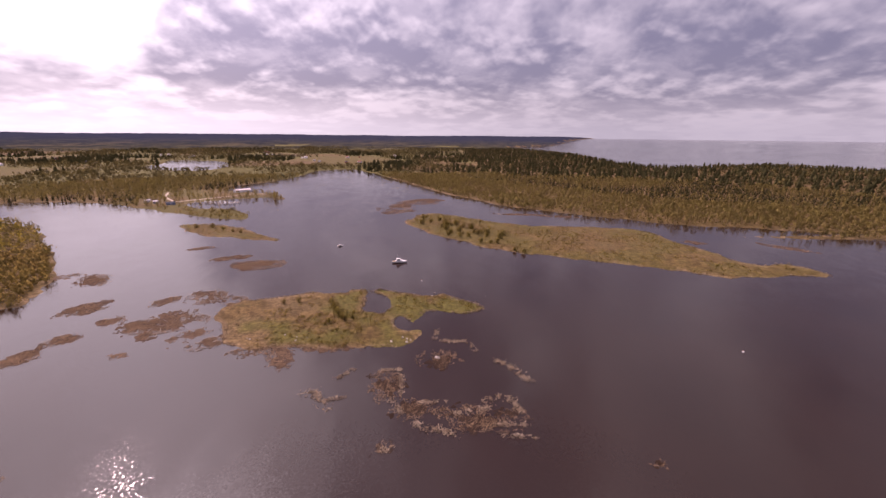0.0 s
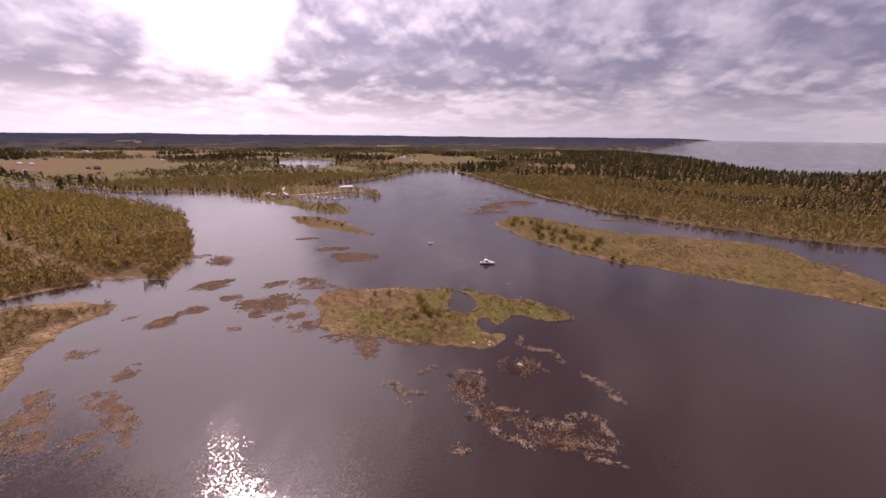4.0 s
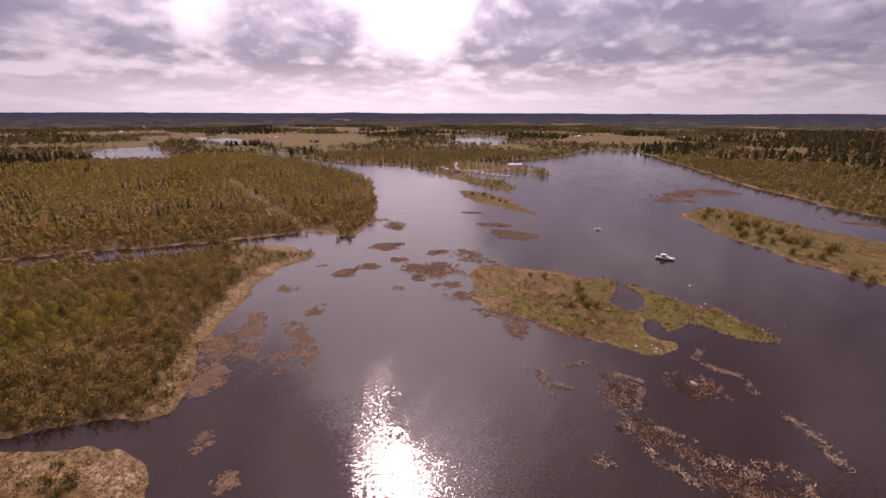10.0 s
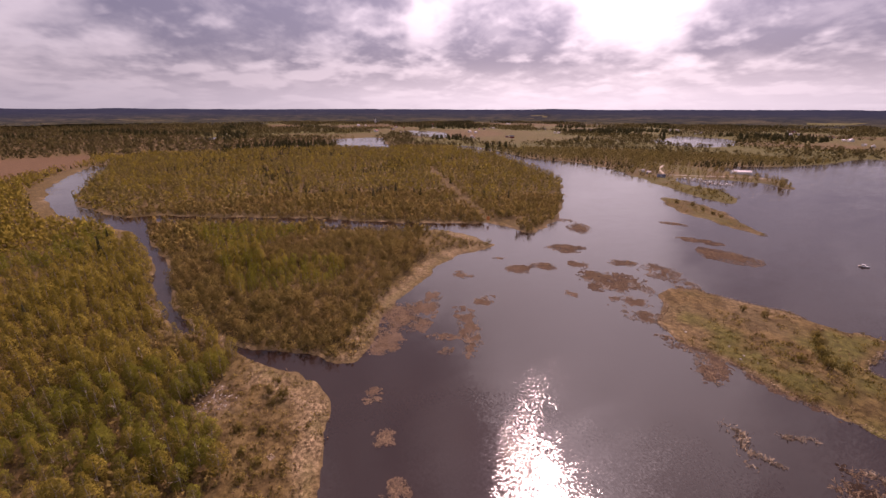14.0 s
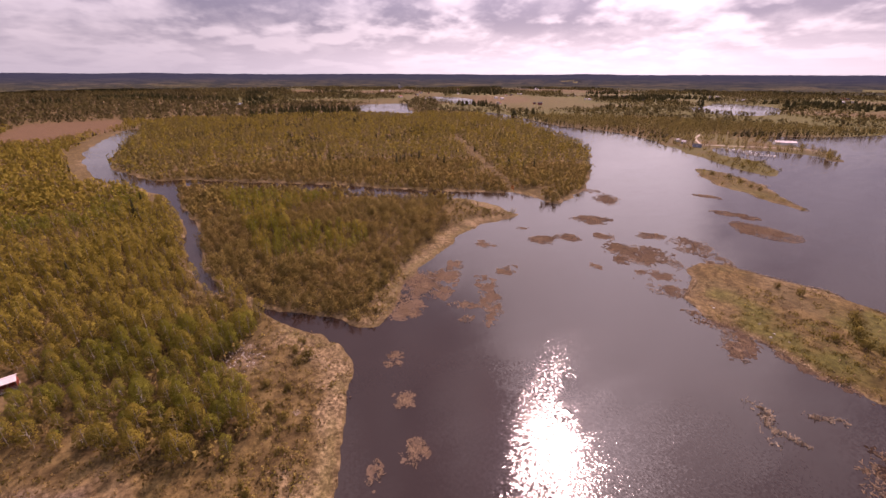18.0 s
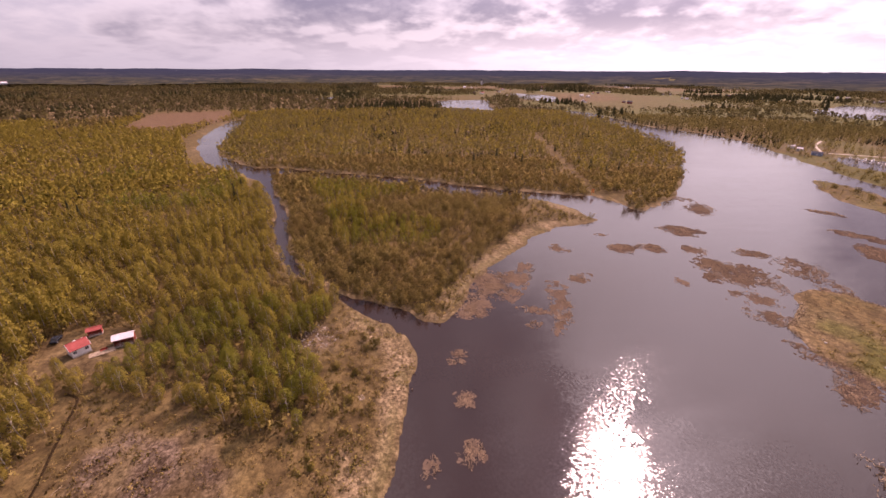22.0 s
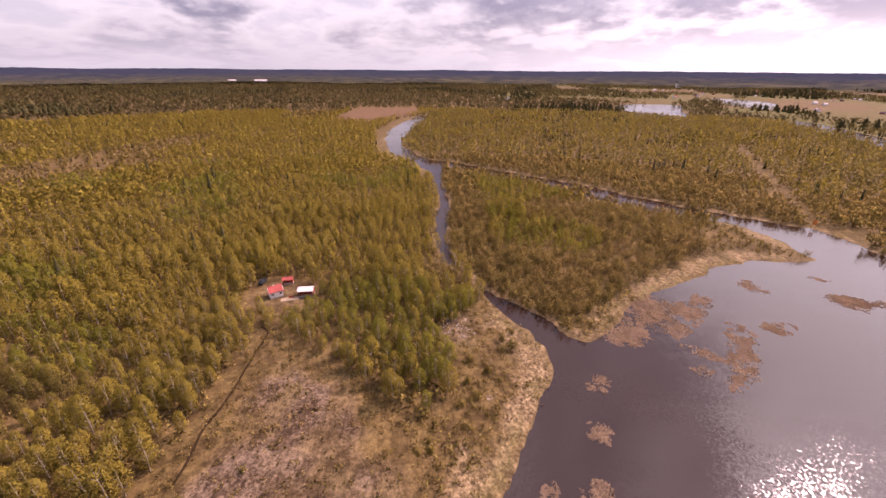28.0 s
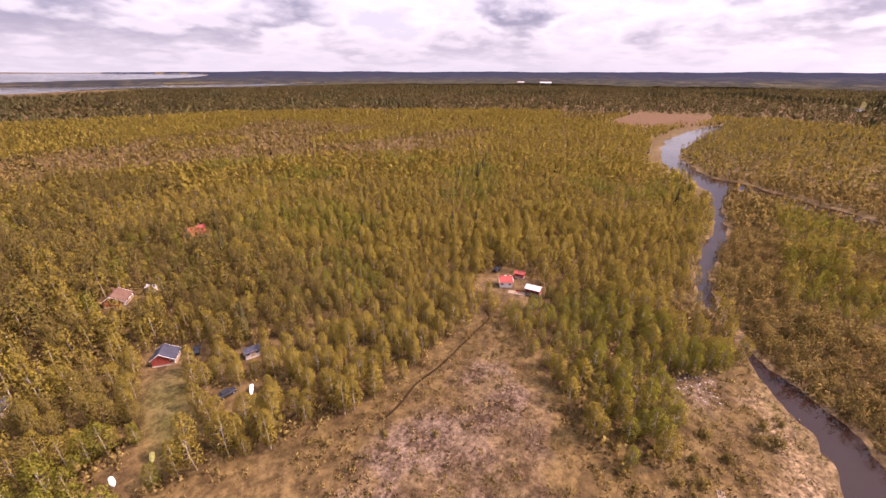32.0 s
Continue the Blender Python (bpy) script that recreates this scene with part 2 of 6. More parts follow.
def ground_look(t):
    where = node(t, "ShaderNodeNewGeometry").outputs["Position"]

    def amount(name):
        return node(t, "ShaderNodeAttribute", attribute_name=name).outputs["Fac"]
    fine, mid, wide = fuzz(t, where, 1.3, 6, 0.65), fuzz(t, where, 0.16, 5, 0.6), fuzz(t, where, 0.02, 4)
    grass = blend(t, band(t, mid, 0.35, 0.65), (0.080, 0.052, 0.020, 1), (0.135, 0.092, 0.034, 1))
    grass = blend(t, band(t, wide, 0.45, 0.62), grass, (0.122, 0.085, 0.040, 1))
    straw = blend(t, band(t, fine, 0.3, 0.7), (0.130, 0.088, 0.046, 1), (0.34, 0.238, 0.140, 1))
    floor = blend(t, band(t, mid, 0.35, 0.65), (0.095, 0.060, 0.026, 1), (0.165, 0.108, 0.045, 1))
    bare = blend(t, band(t, calc(t, "ADD", calc(t, "MULTIPLY", fine, 0.5), calc(t, "MULTIPLY", mid, 0.5)), 0.40, 0.58), (0.072, 0.044, 0.026, 1), (0.192, 0.134, 0.094, 1))
    field = blend(t, mid, (0.125, 0.070, 0.036, 1), (0.165, 0.096, 0.052, 1))
    fresh = blend(t, mid, (0.072, 0.072, 0.018, 1), (0.118, 0.106, 0.026, 1))
    a = blend(t, amount("wooded"), grass, floor)
    a = blend(t, amount("straw"), a, straw)
    a = blend(t, amount("fresh"), a, fresh)
    a = blend(t, amount("bare"), a, bare)
    a = blend(t, amount("field"), a, field)
    tuft = fuzz(t, where, 0.5, 6, 0.7)
    a = blend(t, 1.0, a, blend(t, band(t, tuft, 0.34, 0.66), (0.52, 0.50, 0.47, 1), (1.18, 1.18, 1.15, 1)), "MULTIPLY")
    a = blend(t, 0.5, a, blend(t, band(t, fine, 0.35, 0.65), (0.5, 0.5, 0.5, 1), (1.1, 1.1, 1.1, 1)), "MULTIPLY")
    bump = node(t, "ShaderNodeBump", {"Height": calc(t, "ADD", fine, mid), "Strength": 0.6, "Distance": 0.4})
    return node(t, "ShaderNodeBsdfPrincipled", {"Base Color": a, "Roughness": 0.95, "Specular IOR Level": 0.1, "Normal": bump.outputs[0]}).outputs[0]


WATER, GROUND = material("peaty_water", water_look), material("marsh_ground", ground_look)
BARK_BIRCH = plain("birch_bark", (0.42, 0.36, 0.28), 0.8, 0, 2.0, 0.5)
BARK = plain("brown_bark", (0.11, 0.075, 0.05), 0.9, 0, 2.0, 0.4)
LEAF_BIRCH = leafy("birch_leaves", [(0.385, 0.285, 0.058), (0.430, 0.332, 0.062), (0.310, 0.245, 0.056)], 0.52)
LEAF_FRESH = leafy("fresh_leaves", [(0.272, 0.255, 0.042), (0.335, 0.300, 0.046), (0.236, 0.222, 0.042)], 0.52)
LEAF_WILLOW = leafy("willow_twigs", [(0.340, 0.230, 0.086), (0.305, 0.224, 0.070), (0.268, 0.198, 0.062)], 0.38)
LEAF_ALDER = leafy("alder_leaves", [(0.280, 0.208, 0.075), (0.300, 0.240, 0.072), (0.240, 0.190, 0.065)], 0.34)
LEAF_BELT = leafy("bank_wood_leaves", [(0.250, 0.192, 0.070), (0.275, 0.222, 0.072), (0.205, 0.160, 0.062)], 0.45)
LEAF_BUSH = leafy("bush_leaves", [(0.215, 0.165, 0.040), (0.255, 0.198, 0.046), (0.190, 0.138, 0.042)], 0.35)
NEEDLES = leafy("spruce_needles", [(0.078, 0.072, 0.032), (0.098, 0.090, 0.038), (0.068, 0.062, 0.030)], 0.25)
PINE = leafy("pine_needles", [(0.190, 0.146, 0.040), (0.225, 0.172, 0.045), (0.165, 0.126, 0.038)], 0.3)
FAR_LEAF = leafy("far_crowns", [(0.130, 0.106, 0.046), (0.165, 0.134, 0.050), (0.100, 0.086, 0.046)], 0.4, 0.006)


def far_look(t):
    """Woods, meadows and ploughed land towards the horizon, with haze painted into the colour: bluer and more even the
    farther off they lie.
    """
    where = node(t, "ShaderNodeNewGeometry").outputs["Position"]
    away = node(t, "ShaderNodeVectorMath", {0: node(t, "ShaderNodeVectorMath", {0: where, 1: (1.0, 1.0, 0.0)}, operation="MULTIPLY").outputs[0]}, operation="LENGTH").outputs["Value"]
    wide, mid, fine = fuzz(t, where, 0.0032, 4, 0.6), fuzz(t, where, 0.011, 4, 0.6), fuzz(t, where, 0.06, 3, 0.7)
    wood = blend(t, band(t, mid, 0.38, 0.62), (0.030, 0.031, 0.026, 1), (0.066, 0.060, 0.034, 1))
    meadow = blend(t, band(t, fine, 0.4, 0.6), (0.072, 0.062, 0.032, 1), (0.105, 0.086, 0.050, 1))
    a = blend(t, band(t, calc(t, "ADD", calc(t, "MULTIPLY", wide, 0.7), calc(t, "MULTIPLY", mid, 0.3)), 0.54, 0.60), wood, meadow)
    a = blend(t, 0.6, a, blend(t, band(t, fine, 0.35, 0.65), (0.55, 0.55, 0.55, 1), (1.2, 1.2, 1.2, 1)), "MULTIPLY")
    # aerial haze painted in: the base colour goes dark blue with distance
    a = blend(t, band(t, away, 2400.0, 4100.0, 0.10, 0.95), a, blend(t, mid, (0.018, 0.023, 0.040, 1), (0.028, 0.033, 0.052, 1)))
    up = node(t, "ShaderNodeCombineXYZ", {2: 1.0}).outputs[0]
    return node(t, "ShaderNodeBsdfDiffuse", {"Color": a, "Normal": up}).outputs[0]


FAR_WOOD = material("hazed_horizon_woods", far_look)
LITTER = leafy("reed_litter", [(0.074, 0.048, 0.034), (0.054, 0.034, 0.025), (0.096, 0.064, 0.044)], 0.05, 0.12)
PEAT = leafy("drowned_peat", [(0.030, 0.019, 0.014), (0.022, 0.014, 0.011), (0.042, 0.027, 0.019)], 0.05, 0.12)
STRAW_MAT = leafy("floating_straw", [(0.110, 0.073, 0.050), (0.080, 0.052, 0.036), (0.145, 0.098, 0.068)], 0.1, 0.12)
WRACK = leafy("bleached_straw", [(0.46, 0.36, 0.26), (0.38, 0.29, 0.20), (0.30, 0.22, 0.15)], 0.2, 0.15)
REED = leafy("dry_reed", [(0.30, 0.205, 0.13), (0.23, 0.155, 0.098), (0.18, 0.12, 0.074)], 0.2, 0.15)

# ---- plan of the shores, in metres ----
ISLAND = [(-101, 168), (-109, 178), (-112, 190), (-106, 199), (-92, 202), (-79, 207), (-62, 211), (-46, 215), (-25, 211), (-10, 207), (2, 207), (12, 200), (19, 192), (9, 185), (-4, 187), (-10, 183), (-14, 177), (-13, 171), (-9, 164), (-12, 157), (-19, 153), (-30, 150), (-40, 152), (-53, 149), (-64, 151), (-75, 148), (-88, 152), (-95, 160)]
POND = [(-42, 209), (-37, 212), (-28, 205), (-27, 192), (-30, 185), (-38, 186), (-42, 197)]
INLET = [(-22, 180), (-16, 178), (-13, 171), (-16, 167), (-20, 171)]
LONG_ISLAND = [(-36, 401), (-28, 436), (-9, 452), (26, 426), (63, 398), (114, 387), (156, 384), (188, 372), (195, 337), (207, 288), (216, 271), (240, 269), (250, 247), (220, 245), (183, 241), (164, 251), (137, 264), (103, 275), (67, 290), (36, 306), (7, 336), (-20, 365)]
NORTH = [(5400, 200), (700, 330), (414, 364), (329, 379), (280, 390), (230, 400), (186, 431), (135, 460), (79, 505), (12, 597), (-43, 699), (-105, 821), (-189, 978), (-240, 1030), (-300, 975), (-297, 862), (-315, 744), (-355, 655), (-312, 613), (-258, 600), (-213, 545), (-222, 534), (-250, 556), (-290, 530), (-318, 498), (-290, 470), (-240, 462), (-204, 410), (-242, 415), (-289, 433), (-350, 462), (-430, 497), (-505, 500), (-560, 476), (-650, 490), (-763, 505), (-830, 498), (-900, 440), (-1060, 300), (-1280, 180), (-1420, -40), (-1560, -190), (-2100, -260), (-5400, -200), (-5400, 5400), (5400, 5400)]
LAKE_N = [(5400, 300), (1500, 620), (1300, 850), (1166, 1067), (1091, 1201), (965, 1290), (692, 1171), (571, 1255), (579, 1497), (613, 1915), (558, 2089), (471, 2697), (520, 2960), (900, 3300), (1214, 4000), (1900, 4900), (2600, 5400), (5400, 5400)]
POINT = [(-213, 186), (-224, 212), (-234, 230), (-250, 247), (-298, 292), (-345, 338), (-390, 368), (-477, 400), (-607, 438), (-675, 444), (-740, 446), (-830, 474), (-920, 480), (-1300, 420), (-1300, -62), (-900, -140), (-800, -152), (-777, -146), (-690, -140), (-603, -136), (-516, -128), (-470, -117), (-447, -107), (-401, -74), (-381, -36), (-357, 0), (-334, 42), (-317, 66), (-288, 104), (-270, 134), (-257, 159), (-243, 180)]
MIDDLE = [(-361, -48), (-347, -18), (-318, 24), (-290, 62), (-268, 98), (-245, 138), (-204, 149), (-193, 114), (-176, 90), (-162, 73), (-144, 57), (-125, 43), (-121, 37), (-128, 28), (-143, 14), (-146, 7), (-160, -4), (-175, -12), (-190, -17), (-206, -21.5), (-221, -21), (-254, -26), (-280, -33), (-308, -41)]
WEST = [(-50, 2), (-65, 14), (-76, 18), (-91, 22), (-105, 26), (-114, 25), (-124, 20), (-134, 11), (-144, 4), (-158, -1), (-172, -17), (-195, -24), (-210, -28), (-240, -32), (-274, -37), (-295, -44), (-326, -51), (-368, -74), (-409, -108), (-485, -140), (-585, -161), (-729, -169), (-805, -157), (-900, -148), (-1300, -70), (-5400, 240), (-5400, -5400), (5400, -5400), (5400, -500), (1200, -220), (300, -120), (80, -85), (30, -62), (0, -44), (-20, -30), (-38, -15)]
SMALL_ISLAND = [(-250, 377), (-219, 381), (-177, 363), (-137, 325), (-159, 327), (-191, 334), (-221, 346)]
LAGOON = [(-740, 1010), (-800, 1180), (-860, 1310), (-700, 1290), (-600, 1150), (-560, 1040), (-590, 955)]
WIDE_WATER = [(-820, 302), (-905, 230), (-1000, 246), (-1110, 252), (-1190, 300), (-1188, 420), (-1060, 380), (-930, 345)]
FAR_POOL = [(-1540, 640), (-1375, 715), (-1200, 645), (-1110, 590), (-1190, 560), (-1330, 572)]
LAKE_S = [(700, -2050), (80, -2120), (-300, -2450), (-669, -2430), (-1037, -2300), (-1450, -2600), (-900, -2860), (-417, -2950), (100, -3000), (900, -3000)]
LAKE_S2 = [(1000, -3350), (-500, -3450), (-1200, -4000), (-900, -4700), (1000, -4700)]
FIELD_W = [(-669, -290), (-913, -333), (-940, -211), (-823, -175), (-640, -205)]
FIELDS = [FIELD_W, [(-836, 535), (-843, 726), (-840, 1050), (-1019, 889), (-939, 602)], [(-480, 1160), (-280, 1130), (-120, 1350), (-300, 1650), (-520, 1500)], [(-950, 700), (-1100, 620), (-1500, 640), (-1500, 1000), (-1080, 1000)]]
CLEARING = [(-108, -64), (-95, -62), (-78, -59), (-67, -58), (-53, -57), (-41, -59), (-31, -60), (-18, -67), (0, -60), (-30, -20), (-55, 8), (-75, 18), (-104, 26), (-124, 20), (-134, 11), (-140, 5), (-128, 0), (-118, -8), (-110, -2), (-98, 1), (-88, 2), (-80, -5), (-82, -13), (-90, -25), (-96, -36), (-103, -50)]
BARE = [(-96, -52), (-84, -52), (-70, -48), (-58, -50), (-44, -44), (-36, -30), (-52, -12), (-66, -4), (-74, -10), (-80, -20), (-88, -32)]
YARDS = [[(-139, -81), (-121, -81), (-117, -66), (-122, -57), (-137, -60)], [(-27, -112), (-19, -113), (-15, -96), (-14, -78), (-20, -78), (-24, -96)]]
HOUSES = [(-59, -211, 8), (-19, -161, 7), (-30, -162, 4), (-42, -98, 4), (12, -119, 6), (17, -96, 5), (-36, -83, 4), (-31, -86, 4), (-6, -77, 4), (-13, -78, 4), (-23, -113, 6), (-31, -111, 4)]
MARINA = [(-400, 575), (-330, 622), (-255, 612), (-205, 540), (-195, 420), (-204, 400), (-245, 405), (-300, 435), (-372, 480)]


def closed_curve(points, n=4, ragged=0.0):
    """A smooth closed outline through plan points, slightly ragged as a shore is."""
    p = np.array(points, float)
    a, b, c, d = np.roll(p, 1, 0), p, np.roll(p, -1, 0), np.roll(p, -2, 0)
    out = []
    for u in np.arange(n) / n:
        out.append(0.5 * (2 * b + (c - a) * u + (2 * a - 5 * b + 4 * c - d) * u * u + (3 * b - a - 3 * c + d) * u ** 3))
    out = np.stack(out, 1).reshape(-1, 2)
    if ragged:
        rng = np.random.default_rng(len(points))
        step = np.linalg.norm(np.roll(out, -1, 0) - out, axis=1, keepdims=True)
        out += rng.normal(0, 1, out.shape) * np.minimum(step * ragged, 2.0)
    return out


def depth_in(p, outline):
    """Metres from each place to the outline, positive inside it."""
    a, b = outline, np.roll(outline, -1, 0)
    best, inside = np.full(len(p), 1e18), np.zeros(len(p), bool)
    x, y = p[:, 0], p[:, 1]
    for (ax, ay), (bx, by) in zip(a, b):
        ex, ey = bx - ax, by - ay
        u = np.clip(((x - ax) * ex + (y - ay) * ey) / (ex * ex + ey * ey + 1e-9), 0, 1)
        best = np.minimum(best, (x - ax - u * ex) ** 2 + (y - ay - u * ey) ** 2)
        if ay != by:
            inside ^= ((ay > y) != (by > y)) & (x < ax + (y - ay) / (by - ay) * ex)
    return np.sqrt(best) * np.where(inside, 1, -1)


LANDS = {name: closed_curve(points, 4, 0.14) for name, points in (("island", ISLAND), ("long", LONG_ISLAND), ("north", NORTH), ("point", POINT), ("middle", MIDDLE), ("west", WEST), ("small", SMALL_ISLAND))}
CUTS = [closed_curve(points, 4, 0.1) for points in (POND, INLET, LAKE_N, LAGOON, WIDE_WATER, FAR_POOL, LAKE_S, LAKE_S2)]


def land(p):
    """Depth inside land (negative: out in the water) of each place, and which land it is on."""
    names = list(LANDS)
    d = np.stack([depth_in(p, LANDS[n]) for n in names])
    which = d.argmax(0)
    best = d.max(0)
    for c in CUTS:
        best = np.minimum(best, -depth_in(p, c))
    loose = np.array([1.0, 0.8, 0.5, 0.35, 0.4, 0.35, 0.9])[which] * np.clip(1 - np.abs(best) / 25, 0, 1)
    best = best + loose * ((lattice(p, 5, 81) - 0.5) * 3.4 + (lattice(p, 15, 82) - 0.5) * 4.5)
    return best, np.array(names)[which]


def lattice(p, size, seed=0):
    """Smooth noise from 0 to 1 over the plan."""
    q = p / size
    i = np.floor(q).astype(np.int64)
    f = q - i
    f = f * f * (3 - 2 * f)

    def rand(ix, iy):
        h = (ix * 374761393 + iy * 668265263 + seed * 974711) & 0xFFFFFFFF
        h = ((h ^ (h >> 13)) * 1274126177) & 0xFFFFFFFF
        return ((h ^ (h >> 16)) & 0xFFFF) / 65535.0
    a, b = rand(i[:, 0], i[:, 1]), rand(i[:, 0] + 1, i[:, 1])
    c, d = rand(i[:, 0], i[:, 1] + 1), rand(i[:, 0] + 1, i[:, 1] + 1)
    return (a + (b - a) * f[:, 0]) * (1 - f[:, 1]) + (c + (d - c) * f[:, 0]) * f[:, 1]


def mesh_of(name, verts, quads, mats, which=None, smooth=False):
    me = bpy.data.meshes.new(name)
    verts, quads = np.asarray(verts, np.float32), np.asarray(quads, np.int32)
    me.vertices.add(len(verts))
    me.vertices.foreach_set("co", verts.ravel())
    k = quads.shape[1]
    me.loops.add(quads.size)
    me.loops.foreach_set("vertex_index", quads.ravel())
    me.polygons.add(len(quads))
    me.polygons.foreach_set("loop_start", np.arange(0, quads.size, k, dtype=np.int32))
    for m in mats:
        me.materials.append(m)
    if which is not None:
        me.polygons.foreach_set("material_index", np.asarray(which, np.int32))
    me.polygons.foreach_set("use_smooth", np.full(len(quads), smooth))
    me.update(calc_edges=True)
    return me


def rise(r):
    """The country lifts a little towards the far woods."""
    u = np.clip((r - 2600) / 2250, 0, 1)
    return 58 * u * u * (3 - 2 * u)


HUB = np.array([-7.0, 6.0])


def ground_height(p, d):
    r = np.linalg.norm(p - HUB, axis=1)
    bumpy = (lattice(p, 9, 1) - 0.5) * 0.5 + (lattice(p, 3, 2) - 0.5) * 0.2
    z = np.where(d > 0, 0.10 + np.minimum(d * 0.05, 1.3) + bumpy * np.clip(d / 6, 0, 1), np.maximum(d * 0.12, -2.0))
    return z + rise(r) + np.where(d > 60, lattice(p, 400, 5) * np.clip((r - 1200) / 1500, 0, 1) * 12, 0)


def on_ground(x, y):
    p = np.array([[x, y]], float)
    return float(ground_height(p, land(p)[0])[0])



def rings(r0, growth, far, angles):
    radii = [r0]
    while radii[-1] < far:
        radii.append(radii[-1] * growth)
    r = np.array(radii)
    p = HUB + np.stack([-np.sin(angles)[None] * r[:, None], np.cos(angles)[None] * r[:, None]], -1).reshape(-1, 2)
    n, m = len(r), len(angles)
    i, j = np.meshgrid(np.arange(n - 1), np.arange(m), indexing="ij")
    k = (j + 1) % m
    quads = np.stack([i * m + j, (i + 1) * m + j, (i + 1) * m + k, i * m + k], -1).reshape(-1, 4)
    return p, np.repeat(r, m), quads


def build_ground():
    angles = np.radians(np.concatenate([np.arange(-58, 196, 0.65), np.arange(196, 302, 2.0)]))
    p, r, quads = rings(14.0, 1.0205, 4880, angles)
    d, which = land(p)
    z = ground_height(p, d)
    me = mesh_of("ground", np.column_stack([p, z]), quads, [GROUND], smooth=True)
    uneven = lattice(p, 14, 3) * 0.6 + lattice(p, 5, 4) * 0.4

    def soft(x, lo, hi):
        u = np.clip((x - lo) / (hi - lo), 0, 1)
        return u * u * (3 - 2 * u)
    x, y = p[:, 0], p[:, 1]
    beach = ((which == "middle") & (y > -0.78 * x - 66)) | ((which == "west") & (x > -142) & (y > -14 - 0.3 * (x + 60)))
    strip = np.where(beach, np.where(which == "middle", 8, 11), np.where(which == "long", 2, np.where(which == "island", 2.0, 2.0)))
    straw = soft(d, -1, 0.8) * (1 - soft(d + (uneven - 0.5) * 12 * np.where(beach, 1.0, 0.3), strip * 0.6, strip))
    straw = straw * np.where(beach, 0.45 + 0.55 * soft(d + (lattice(p, 6, 9) - 0.5) * 7, 1.0, 5.0) * soft(lattice(p, 8, 10), 0.1, 0.4), 0.8)
    straw = straw * soft(-depth_in(p, CUTS[0]), 3, 6)
    straw = np.maximum(straw, np.where(which == "island", 0.25 * soft(lattice(p, 12, 28) * 0.6 + lattice(p, 5, 29) * 0.4, 0.52, 0.68) * soft(-x, 40, 80), 0))
    straw = np.maximum(straw, np.where((which == "west") & (x < -290) & (y > -300), 0.12 * (1 - soft(d + (uneven - 0.5) * 16, 10, 20)) * soft(d, -1, 2), 0))
    clear = depth_in(p, closed_curve(CLEARING))
    bare = soft(depth_in(p, closed_curve(BARE)) + (uneven - 0.5) * 18, -2, 5) * (0.35 + 0.65 * soft(lattice(p, 7, 14), 0.3, 0.6))
    bare = np.maximum(bare, 0.7 * soft(9 - np.hypot(x + 121, y + 3) + (uneven - 0.5) * 9, 0, 4))
    for yard in YARDS:
        bare = np.maximum(bare, 0.2 * soft(depth_in(p, closed_curve(yard)), -2, 5))
    bare = np.maximum(bare, 0.4 * soft(depth_in(p, closed_curve(MARINA)), -5, 10) * soft(lattice(p, 25, 8), 0.4, 0.6) * soft(y, 470, 490))
    field = np.zeros(len(p))
    for f in FIELDS:
        field = np.maximum(field, (1.0 if f is FIELD_W else 0.25) * soft(depth_in(p, np.array(f, float)), -4, 4))
    far = soft(lattice(p, 330, 11) * 0.7 + lattice(p, 120, 12) * 0.3, 0.64, 0.70) * soft(r, 1000, 1300) * (1 - soft(r, 2100, 2400)) * np.where(which == "north", 1, 0) * np.where(p[:, 0] < 100, 1, 0)
    field = np.maximum(field, far * 0.4)
    fresh = np.where(which == "island", 0.75 * soft(lattice(p, 17, 21) * 0.7 + lattice(p, 6, 23) * 0.3, 0.46, 0.66) * soft(d, 1, 5), 0)
    fresh = np.maximum(fresh, np.where((which == "island") & (x > -40), 0.8 * soft(lattice(p, 9, 43), 0.2, 0.55), 0))
    fresh = np.maximum(fresh, np.where((which == "long") | (which == "small"), 0.45 * soft(lattice(p, 22, 44) * 0.6 + lattice(p, 8, 45) * 0.4, 0.35, 0.65), 0))
    fresh = np.maximum(fresh, np.where((which == "north") & (x < -185) & (x > -430) & (y < 620), 0.6 * soft(lattice(p, 20, 46), 0.2, 0.6), 0))
    fresh = np.maximum(fresh, np.where(beach, 0.3 * (1 - soft(d, 3, 6)) * soft(d, 0.5, 1.5) * soft(lattice(p, 7, 48), 0.2, 0.6), 0))
    fresh = np.maximum(fresh, np.where(which == "long", 0.3 * soft(lattice(p, 35, 22) * 0.6 + lattice(p, 12, 24) * 0.4 + (p[:, 0] - 150) / 420, 0.5, 0.85), 0))
    brown = np.where(which == "island", 0.85 * soft(lattice(p, 11, 25) * 0.6 + lattice(p, 4, 27) * 0.4, 0.40, 0.58), np.where((which == "long") | (which == "small"), 0.8 * soft(lattice(p, 20, 26) * 0.5 + lattice(p, 7, 30) * 0.5, 0.35, 0.6), 0))
    fresh = np.maximum(fresh, 0.8 * soft(depth_in(p, closed_curve(YARDS[1])), -4, 4) * soft(p[:, 1], -112, -100))
    wooded = soft(d, 12, 22) * np.where((which == "island") | (which == "long") | (which == "small"), 0, 1) * (1 - soft(clear, -4, 2))
    wooded = np.maximum(wooded, brown)
    wooded = np.maximum(wooded, 0.85 * soft(clear, -2, 3) * soft(lattice(p, 10, 16) * 0.6 + lattice(p, 3.5, 17) * 0.4, 0.18, 0.5))
